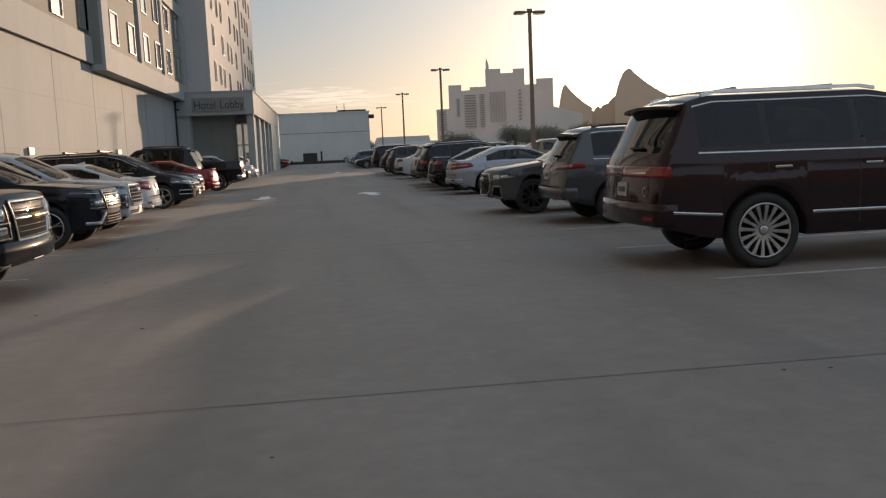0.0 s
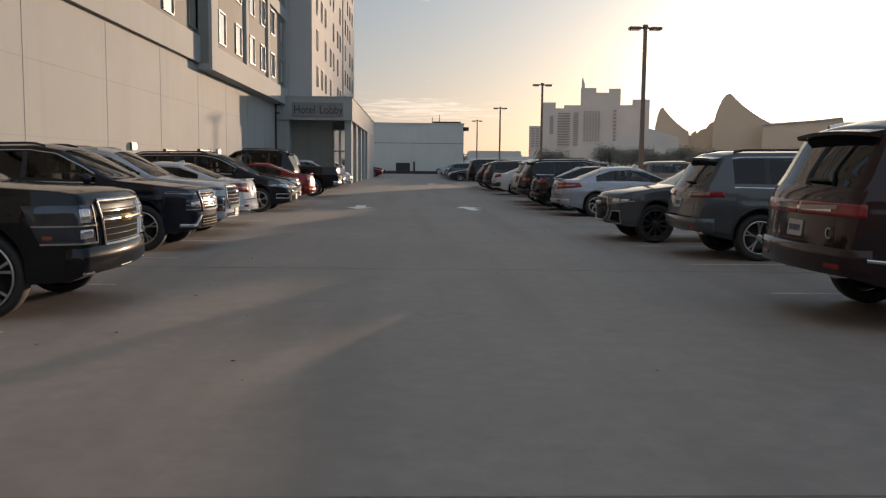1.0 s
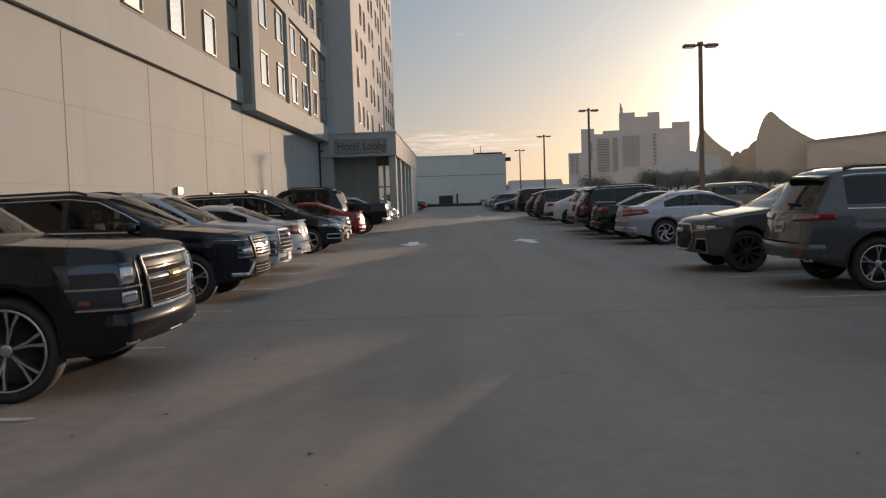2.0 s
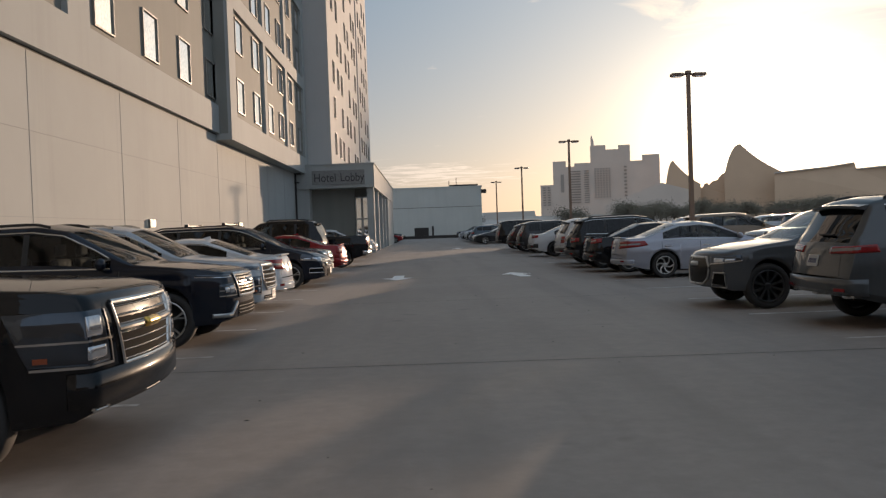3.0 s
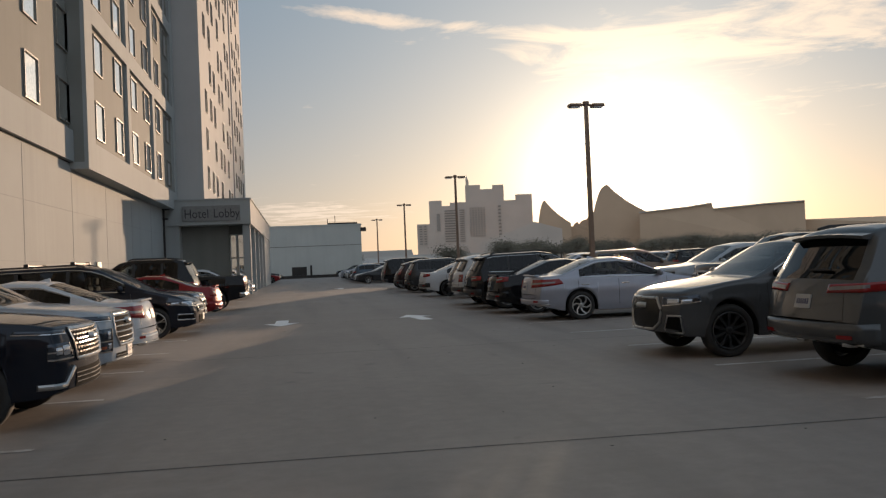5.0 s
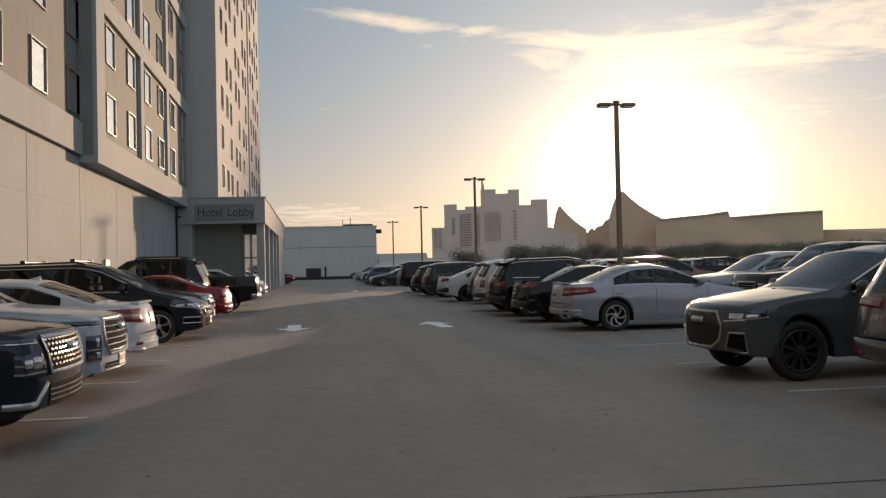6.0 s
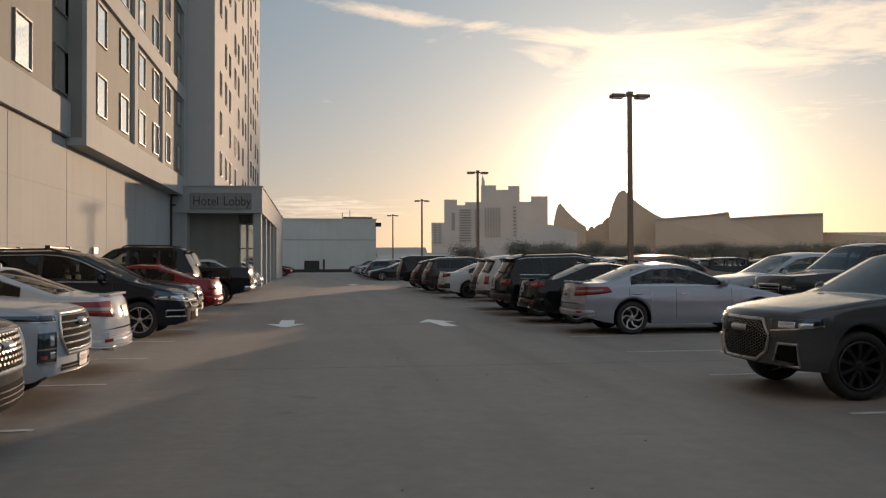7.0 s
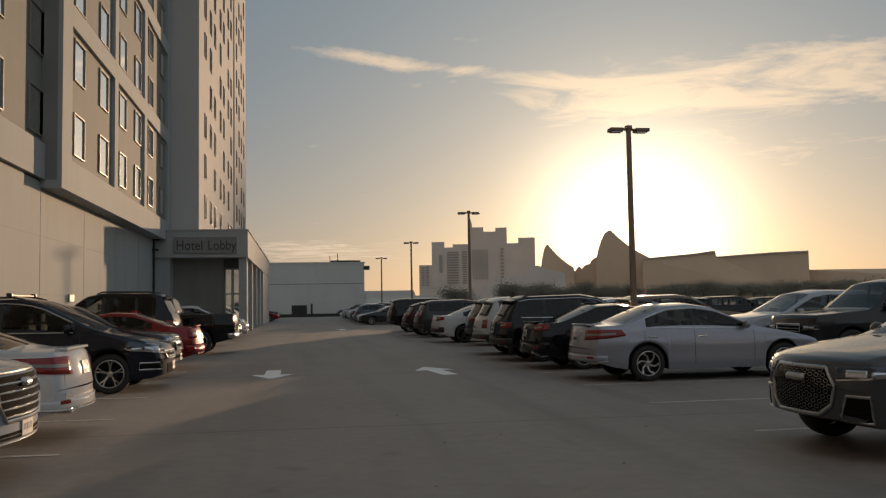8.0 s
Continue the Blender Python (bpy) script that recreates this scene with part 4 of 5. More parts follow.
# ---------------------------------------------------------------- ground and markings
def lane_x(x, y):
    """The bays run a little askew to the hotel."""
    return x - 0.0125 * y


bm = bmesh.new()
for x0, x1, y0, y1 in ((-3000, 3000, -3000, 3000),):
    bm.faces.new([bm.verts.new(q) for q in ((x0, y0, 0), (x1, y0, 0), (x1, y1, 0), (x0, y1, 0))])
me = bpy.data.meshes.new("ground")
bm.to_mesh(me)
bm.free()
me.materials.append(DECK)
tagged(new("ground", me), "weathered broom-finished concrete parking deck with tyre stains", "ground", kind="structure")


def ground_strip(name, pts, mat, label, category, z=0.004, width=0.1, group=""):
    """A thin painted or filled band on the deck along a line."""
    (xa, ya), (xb, yb) = pts
    d = Vector((xb - xa, yb - ya, 0)).normalized()
    q = Vector((-d.y, d.x, 0)) * width / 2
    rng = random.Random(int(xa * 100 + ya * 37))
    k = max(2, int((Vector((xb, yb, 0)) - Vector((xa, ya, 0))).length / 0.12))
    verts, faces = [], []
    for i in range(k + 1):
        c = Vector((xa, ya, z)) + (Vector((xb, yb, z)) - Vector((xa, ya, z))) * i / k
        verts += [c + q * rng.uniform(0.82, 1.05), c - q * rng.uniform(0.82, 1.05)]
    for i in range(k):
        faces.append((2 * i, 2 * i + 1, 2 * i + 3, 2 * i + 2))
    return tagged(new(name, mesh_of(name, verts, faces, mat)), label, category, group, "structure")


for k in range(-3, 20):
    y = 8.76 + 2.915 * k
    ground_strip("stall_line", ((lane_x(-3.57, y), y), (lane_x(-8.9, y), y)), WORN_PAINT, "worn white painted stall line on the concrete", "line", group="stall lines")
for k in range(-3, 42):
    y = 8.29 + 2.925 * k
    ground_strip("stall_line", ((lane_x(4.08, y), y), (lane_x(9.2, y), y)), WORN_PAINT, "worn white painted stall line on the concrete", "line", group="stall lines")
for y, slant in ((5.1, -0.12), (13.35, -0.5), (21.6, -0.4), (30.0, -0.4), (46.0, -0.5), (64.0, -0.4)):
    ground_strip("deck_joint", ((-9.5, y - slant * 0.5), (9.3, y + slant * 0.5)), FAINT_JOINT if y < 6 else JOINT, "dark filled expansion joint across the deck", "joint", 0.003, 0.012 if y < 6 else 0.02)


def arrow(x, y, turn):
    """A painted lane arrow: a wide head on a short broad stem, turned by some degrees."""
    c, d = math.cos(radians(turn)), math.sin(radians(turn))
    outline = [(-0.17, -1.25), (0.17, -1.25), (0.18, 0.15), (0.47, 0.10), (0.03, 1.20), (-0.03, 1.20), (-0.47, 0.10), (-0.18, 0.15)]
    verts = [(x + a * c - b * d, y + a * d + b * c, 0.004) for a, b in outline]
    return tagged(new("lane_arrow", mesh_of("lane_arrow", verts, [tuple(range(8))], WHITE_PAINT)), "white painted lane arrow on the concrete", "arrow", "lane arrows", "structure")


arrow(1.75, 30.3, 5)
arrow(-1.93, 30.6, 180)
arrow(1.35, 66.0, 0)

rng = random.Random(11)
verts, faces = [], []
for k in range(34):
    x, y, a, r = rng.uniform(-3.2, 3.4), rng.uniform(2.5, 30), rng.uniform(0, 6.28), rng.uniform(0.006, 0.016)
    o = len(verts)
    for q in range(6):
        an = a + q * math.pi / 3
        s = r * rng.uniform(0.4, 1.3)
        verts.append((x + math.cos(an) * s * 1.6, y + math.sin(an) * s, 0.002))
    verts.append((x, y, 0.002 + r * 0.5))
    faces += [(o + q, o + (q + 1) % 6, o + 6) for q in range(6)]
tagged(new("litter", mesh_of("litter", verts, faces, JOINT)), "scattered dark leaf bits and grit on the deck", "litter", kind="stuff")

# ---------------------------------------------------------------- hotel
hotel = tagged(new("hotel_building"), "tall pale stucco hotel with grey window bays beside the deck", "building", kind="")
FLOOR = 2.66


def wall_piece(name, mat, *boxes, label=""):
    bm = bmesh.new()
    for b in boxes:
        box(bm, *b)
    return part(name, bm, mat, hotel, label)


wall_piece("lower_wall", WHITE_WALL, (-11.5, -9.62, -40, 64.4, 0, 5.72), label="plain painted concrete podium wall")
# shallow gap; its shadow is put in by the near-black colour
wall_piece("shadow_gap", JOINT, (-11.4, -9.63, -40, 64.4, 5.72, 5.78))
wall_piece("upper_wall_infill", GREY_WALL, (-11.5, -9.62, -40, 40.3, 5.78, 40), label="grey recessed window panels")
pieces = [(-9.62, -9.46, -40, 40.3, 5.78, 6.95)]
for y0, y1 in ((-40, -8), (8.5, 10.2), (25.0, 26.4)):
    pieces.append((-9.62, -9.46, y0, y1, 6.95, 40))
for q in pieces:
    wall_piece("upper_wall", WHITE_WALL, q)
wall_piece("bay_infill", GREY_WALL, (-11.4, -9.10, 40.3, 64.4, 5.78, 40), label="grey recessed window panels")
pieces = [(-9.61, -8.95, 40.3, 64.4, 5.52, 5.78), (-9.10, -8.95, 40.3, 64.4, 5.78, 6.62), (-9.10, -8.95, 40.3, 41.55, 6.62, 40)]
for y0, y1 in ((48.45, 49.15), (55.55, 56.3), (63.2, 64.4)):
    pieces.append((-9.10, -8.95, y0, y1, 6.62, 40))
for k in range(1, 6):
    z0 = 6.92 + FLOOR * (2 * k - 1) + 1.72
    for y0, y1 in ((41.55, 48.45), (49.15, 55.55), (56.3, 63.2)):
        pieces.append((-9.10, -8.95, y0, y1, z0, z0 + 0.78))
for q in pieces:
    wall_piece("bay_wall", WHITE_WALL, q)
# added wall, never in view: gives the car sides something dark to reflect
solid("unseen_dark_wall", DARK_WALL, (-11.5, 60, -33, -32, 0, 9), label="unseen dark wall added behind the camera to darken car reflections", category="wall")
# score lines of the podium wall
bm = bmesh.new()
for y in np.arange(-6, 62, 5.8):
    box(bm, -9.622, -9.612, y - 0.012, y + 0.012, 0, 5.71)
for z in (2.05, 3.95):
    box(bm, -9.622, -9.614, -40, 62, z - 0.008, z + 0.008)
part("score_line", bm, SCORE, hotel)
# tower
for q in ((-18, -7.3, 64.5, 92.3, 0, 37), (-18, -7.75, 92.3, 94.2, 0, 37), (-18, -7.3, 94.2, 111.5, 0, 37)):
    wall_piece("tower", TOWER_WALL, q, label="tall stucco tower with rows of narrow windows")
wall_piece("tower_link", WHITE_WALL, (-11.4, -9.3, 64.4, 64.5, 5.9, 40))

WIN_MESHES = {}


def hotel_window(x, y, z, w, h):
    """A window in the wall that faces the deck: frame, sill and pane."""
    k = (w, h)
    if k not in WIN_MESHES:
        bm = bmesh.new()
        t = 0.05
        for b in ((0, 0.07, 0, w, 0, t), (0, 0.07, 0, w, h - t, h), (0, 0.07, 0, t, t, h - t), (0, 0.07, w - t, w, t, h - t)):
            box(bm, *b)
        fr = bpy.data.meshes.new("window_frame")
        bm.to_mesh(fr)
        bm.free()
        fr.materials.append(WIN_FRAME)
        bm = bx(0, 0.02, t, w - t, t, h - t)
        pn = bpy.data.meshes.new("pane")
        bm.to_mesh(pn)
        bm.free()
        pn.materials.append(WIN_GLASS)
        WIN_MESHES[k] = fr, pn
    fr, pn = WIN_MESHES[k]
    ob = new("window", fr)
    ob.parent = hotel
    ob.location = (x, y, z)
    p = part("pane", pn, None, ob)
    return ob


for r in range(9):
    z = 6.92 + FLOOR * r
    for y in (42.2, 46.1, 49.9, 53.5, 57.2, 61.1):
        hotel_window(-9.10, y, z, 1.5, 1.52)
    if r < 5:
        for y in (11.0, 15.0, 19.0, 23.0, 27.0, 31.05, 35.0, 38.85):
            hotel_window(-9.62, y, z + 0.25, 1.5, 1.52)
for r in range(11):
    z = 7.2 + FLOOR * r
    for k, y in enumerate((67.5, 71.0, 74.0, 78.5, 81.5, 86.0, 89.0, 96.0, 99.5, 103.0, 107.0)):
        if (r * 3 + k) % 5 != 4:
            hotel_window(-7.3, y, z, 1.0, 1.6)

# lobby entrance
lobby = tagged(new("lobby_entrance"), "white flat-roofed hotel lobby entrance with a signed fascia", "entrance")


def lob(name, mat, *boxes, label="", bevel=0.0):
    bm = bmesh.new()
    for b in boxes:
        box(bm, *b, bevel)
    return part(name, bm, mat, lobby, label)


lob("canopy", WHITE_WALL, (-9.6, -4.3, 62.7, 100, 4.48, 6.05))
lob("coping", WHITE_WALL, (-9.6, -4.24, 62.64, 100.06, 6.05, 6.13))
lob("pier", WHITE_WALL, (-9.6, -8.75, 62.9, 64.2, 0, 4.48))
lob("inner_wall", GREY_WALL, (-9.6, -5.80, 64.2, 64.45, 0, 4.48), label="olive grey wall of the entrance recess")
lob("vestibule_wall", GREY_WALL, (-5.80, -4.82, 64.6, 64.8, 0, 4.48))
for y in (63.0, 69.0, 75.2, 81.0):
    lob("column", WHITE_WALL, (-4.85, -4.38, y, y + 0.5, 0, 4.48))
for y0, y1 in ((63.5, 69.0), (69.5, 75.2), (75.7, 81.0), (81.5, 85.5)):
    lob("side_panel", WHITE_WALL, (-4.80, -4.62, y0, y1, 0, 4.48), label="pale panel set back between the columns")
lob("side_wall", WHITE_WALL, (-4.9, -4.34, 85.5, 100, 0, 4.48))
for x in (-5.78, -5.30):
    d = lob("door", WHITE_FRAME, (x, x + 0.07, 64.46, 64.6, 0, 3.9), (x + 0.39, x + 0.46, 64.46, 64.6, 0, 3.9), (x + 0.07, x + 0.39, 64.46, 64.6, 2.3, 2.4), (x + 0.07, x + 0.39, 64.46, 64.6, 3.82, 3.9), label="white-framed glass door")
    part("pane", bx(x + 0.07, x + 0.39, 64.53, 64.55, 0.1, 3.82), WIN_GLASS, d)
sign = tagged(new("lobby_sign", None), "grey fascia sign reading Hotel Lobby", "sign")
part("sign_panel", bx(-8.50, -4.93, 62.60, 62.70, 4.72, 5.68, 0.01), SIGN_GREY, sign)
for word, x in (("Hotel", -7.62), ("Lobby", -5.78)):
    tm = part("lettering", text_mesh("lettering", word, 0.80, SIGN_DARK), None, sign)
    tm.matrix_world = pose(x, 62.595, 5.16, 90, 0, 0) @ Matrix.Diagonal((0.83, 1, 1, 1))
pipe = tagged(new("downpipe"), "dark downpipe with a bracket on the podium wall", "pipe")
v, f = lathe([(0.06, 0.0), (0.06, 5.55)], "z", 10)
ob = part("pipe", mesh_of("pipe", v, f, DARK_METAL, None, True), None, pipe)
ob.location = (-9.54, 62.2, 0)
part("hopper", bx(-9.62, -9.2, 62.0, 62.4, 5.45, 5.75, 0.02), DARK_METAL, pipe)
part("bracket", bx(-9.62, -9.3, 62.1, 62.3, 4.85, 4.95), DARK_METAL, pipe)
for y in (31.0, 44.0):
    wl = tagged(new("wall_lamp"), "small lit wall lamp on the podium wall", "lamp", "wall lamps")
    part("back_plate", bx(-9.62, -9.56, y - 0.10, y + 0.10, 1.82, 2.10, 0.01), WIN_FRAME, wl)
    part("shade", bx(-9.56, -9.44, y - 0.085, y + 0.085, 1.84, 2.08, 0.03), LAMP_LIT, wl, "warm lit lens")

# far low building that closes the aisle
far_b = tagged(new("low_building"), "plain pale low building with a flat roof across the deck's end", "building")
part("wall", bx(-6.0, 8.4, 141, 165, 0, 7.9), FAR_WALL, far_b)
part("parapet", bx(-6.1, 8.5, 140.9, 165, 7.9, 8.1), FAR_WALL, far_b)
part("roof_plant", bx(3.6, 8.2, 146, 152, 8.1, 8.6), DARK_METAL, far_b)
for x, h in ((3.4, 9.3), (4.6, 9.7)):
    part("mast", bx(x, x + 0.1, 146, 146.1, 8.1, h), DARK_METAL, far_b)
part("canopy_end", bx(8.3, 9.2, 141, 142, 6.9, 7.5), DARK_METAL, far_b)
part("wall_band", bx(-6.0, 8.4, 140.97, 141.0, 4.8, 4.9), GREY_WALL, far_b)
solid("planter_wall", DARK_METAL, (-6.0, 9.0, 135.2, 136.0, 0, 0.45), label="low dark planter wall before the end building", category="wall")
ub = tagged(new("utility_cabinet"), "dark utility cabinet standing by the end wall", "cabinet")
part("body", bx(-2.4, -0.2, 136.5, 138, 0, 1.7, 0.05), DARK_METAL, ub)
part("vent_pipe", bx(0.3, 0.6, 136.8, 137.1, 0, 1.9, 0.03), DARK_METAL, ub)


# ---------------------------------------------------------------- light poles
def light_pole(y):
    x = lane_x(9.92, y)
    p = tagged(new("street_lamp"), "tall bronze parking lot light pole with twin flat heads", "street lamp", "parking light poles")
    p.location = (x, y, 0)
    v, f = lathe([(0.28, 0.0), (0.28, 0.75), (0.25, 0.8)], "z", 20)
    part("base", mesh_of("base", v, f, rough_base, None, True), None, p, "round concrete base")
    s = []
    for z, r in ((0.8, 0.085), (7.2, 0.065)):
        for dx, dy in ((-1, -1), (1, -1), (1, 1), (-1, 1)):
            s.append((dx * r, dy * r, z))
    part("pole", mesh_of("pole", s, [(0, 1, 5, 4), (1, 2, 6, 5), (2, 3, 7, 6), (3, 0, 4, 7), (4, 5, 6, 7)], POLE), None, p)
    part("cap", bx(-0.10, 0.10, -0.10, 0.10, 7.18, 7.30, 0.02), POLE, p)
    for sg in (-1, 1):
        part("arm", bx(min(sg * 0.06, sg * 0.22), max(sg * 0.06, sg * 0.22), -0.035, 0.035, 7.13, 7.20), POLE, p)
        hd = part("lamp_head", bx(min(sg * 0.2, sg * 0.68), max(sg * 0.2, sg * 0.68), -0.19, 0.19, 7.08, 7.21, 0.045), POLE, p)
        part("lens", bx(min(sg * 0.26, sg * 0.62), max(sg * 0.26, sg * 0.62), -0.14, 0.14, 7.065, 7.082), LAMP_CLEAR, hd)
    return p


rough_base = rough_mat("pole_base_concrete", (0.36, 0.34, 0.31), 0.85)
for y in (37.5, 63.2, 88.8, 114.4):
    light_pole(y)


# ---------------------------------------------------------------- skyline and trees
def far_mat(name, col):
    """Facades of distant buildings, with the haze put into the base colour."""
    m, n = material(name)
    a = n("ShaderNodeTexNoise", (where(n), "Vector"), i_Scale=0.02, i_Detail=4.0)
    c = ramp(n, a.outputs[0], [(0.3, tuple(v * 0.88 for v in col)), (0.7, col)])
    finish(n, principled(n, (c, "Base Color"), i_Roughness=0.9))
    return m


# pale, warm tones stand in for evening haze, on the windows too
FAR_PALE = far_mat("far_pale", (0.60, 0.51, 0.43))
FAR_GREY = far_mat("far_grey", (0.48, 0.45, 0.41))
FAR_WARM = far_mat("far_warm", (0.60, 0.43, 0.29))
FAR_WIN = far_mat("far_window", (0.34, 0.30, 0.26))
D = 1900.0
EX, EY, EZ = -1.35, 8.0, 1.5


def polar(az, el, d=D):
    a = radians(az)
    return Vector((EX + d * math.sin(a), EY + d * math.cos(a), EZ + d * math.tan(radians(el))))


def prism(name, mat, outline, d=D, depth=40.0, parent=None, label=""):
    """A far block: its outline as azimuth and height angles, drawn out in depth."""
    pts = [polar(a, e, d) for a, e in outline]
    for p in pts:
        if p.z < 3:
            p.z = 0.0
    mid = sum(a for a, _ in outline) / len(outline)
    back = Vector((math.sin(radians(mid)), math.cos(radians(mid)), 0)) * depth
    k = len(pts)
    verts = pts + [p + back for p in pts]
    faces = [tuple(range(k)), tuple(range(2 * k - 1, k - 1, -1))] + [(i, i + k, (i + 1) % k + k, (i + 1) % k) for i in range(k)]
    me = mesh_of(name, verts, faces, mat)
    return part(name, me, None, parent, label) if parent else new(name, me)


def tower_block(label, mat, blocks, grids):
    t = tagged(new("tower_block"), label, "building", "skyline")
    for a0, a1, e in blocks:
        prism("wall", mat, [(a0, 0), (a1, 0), (a1, e), (a0, e)], parent=t)
    for a0, a1, e0, e1, na, ne, fill in grids:
        for i in range(na):
            for j in range(ne):
                x = a0 + (a1 - a0) * (i + (1 - fill) / 2) / na
                x2 = x + (a1 - a0) / na * fill
                y = e0 + (e1 - e0) * (j + 0.3) / ne
                y2 = y + (e1 - e0) / ne * 0.45
                prism("window", FAR_WIN, [(x, y), (x2, y), (x2, y2), (x, y2)], D - 2.0, 1.6, t)
    return t


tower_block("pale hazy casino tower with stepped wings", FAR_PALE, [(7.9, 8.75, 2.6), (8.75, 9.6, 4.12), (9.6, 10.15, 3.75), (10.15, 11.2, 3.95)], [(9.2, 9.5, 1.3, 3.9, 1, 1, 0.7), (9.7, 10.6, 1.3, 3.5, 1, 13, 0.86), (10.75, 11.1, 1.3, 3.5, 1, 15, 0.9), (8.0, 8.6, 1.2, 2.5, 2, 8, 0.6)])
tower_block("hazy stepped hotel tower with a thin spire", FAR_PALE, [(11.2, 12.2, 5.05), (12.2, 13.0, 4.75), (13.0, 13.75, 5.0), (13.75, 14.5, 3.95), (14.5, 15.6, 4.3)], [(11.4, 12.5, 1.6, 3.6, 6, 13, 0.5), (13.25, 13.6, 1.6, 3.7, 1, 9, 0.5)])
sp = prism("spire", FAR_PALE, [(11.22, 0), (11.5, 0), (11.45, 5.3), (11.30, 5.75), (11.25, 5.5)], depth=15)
tagged(sp, "thin hazy tower spire on the skyline", "spire")


def sail(label, mat, a0, a1, top_a, top_e, foot_e):
    """A sail-shaped shell: a bowed back edge and a long hollow slope."""
    pts = [(a0, 0), (a1, 0), (a1, foot_e)]
    for u in np.linspace(0, 1, 14)[1:]:
        pts.append((a1 + (top_a - a1) * u, foot_e + (top_e - foot_e) * (0.7 * u + 0.3 * u ** 2.5)))
    for u in np.linspace(0, 1, 10)[1:]:
        pts.append((top_a + (a0 - top_a) * u, foot_e + (top_e - foot_e) * (1 - u ** 2.4)))
    return tagged(prism("sail_roof", mat, pts, 1500, 60), label, "roof", "skyline")


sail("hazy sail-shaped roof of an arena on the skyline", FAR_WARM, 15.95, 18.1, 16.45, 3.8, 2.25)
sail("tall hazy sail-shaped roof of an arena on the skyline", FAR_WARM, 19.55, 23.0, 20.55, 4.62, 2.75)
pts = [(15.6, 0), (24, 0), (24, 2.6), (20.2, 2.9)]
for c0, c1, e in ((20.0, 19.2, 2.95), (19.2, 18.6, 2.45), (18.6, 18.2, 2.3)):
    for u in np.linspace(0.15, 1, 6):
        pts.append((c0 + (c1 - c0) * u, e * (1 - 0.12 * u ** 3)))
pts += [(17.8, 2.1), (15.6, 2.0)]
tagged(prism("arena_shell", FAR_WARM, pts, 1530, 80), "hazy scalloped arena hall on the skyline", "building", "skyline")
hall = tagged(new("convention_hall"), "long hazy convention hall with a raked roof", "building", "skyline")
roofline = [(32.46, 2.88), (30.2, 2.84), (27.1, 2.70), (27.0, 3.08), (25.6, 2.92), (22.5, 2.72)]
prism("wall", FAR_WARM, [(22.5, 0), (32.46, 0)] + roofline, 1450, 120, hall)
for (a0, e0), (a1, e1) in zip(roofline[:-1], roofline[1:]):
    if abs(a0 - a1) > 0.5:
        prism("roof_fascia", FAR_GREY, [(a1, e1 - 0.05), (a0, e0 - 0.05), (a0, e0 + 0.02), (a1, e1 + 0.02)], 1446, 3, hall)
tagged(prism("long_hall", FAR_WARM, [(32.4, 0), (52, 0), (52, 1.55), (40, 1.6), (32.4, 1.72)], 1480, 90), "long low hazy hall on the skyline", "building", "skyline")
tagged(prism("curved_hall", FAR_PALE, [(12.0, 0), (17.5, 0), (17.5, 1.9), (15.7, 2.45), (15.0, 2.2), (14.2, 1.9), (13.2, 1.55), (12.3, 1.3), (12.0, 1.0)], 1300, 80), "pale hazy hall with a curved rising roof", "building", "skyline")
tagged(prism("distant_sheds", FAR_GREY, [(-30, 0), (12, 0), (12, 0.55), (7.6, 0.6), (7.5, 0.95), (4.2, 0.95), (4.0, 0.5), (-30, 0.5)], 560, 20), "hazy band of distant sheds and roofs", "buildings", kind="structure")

# leaf colour lifted towards brown, in place of haze over the trees
LEAF = rough_mat("leaf", (0.12, 0.105, 0.07), 0.7, 0.4, 0.8, 0.1)
BARK = rough_mat("bark", (0.10, 0.075, 0.055), 0.9, 0.3, 4.0)


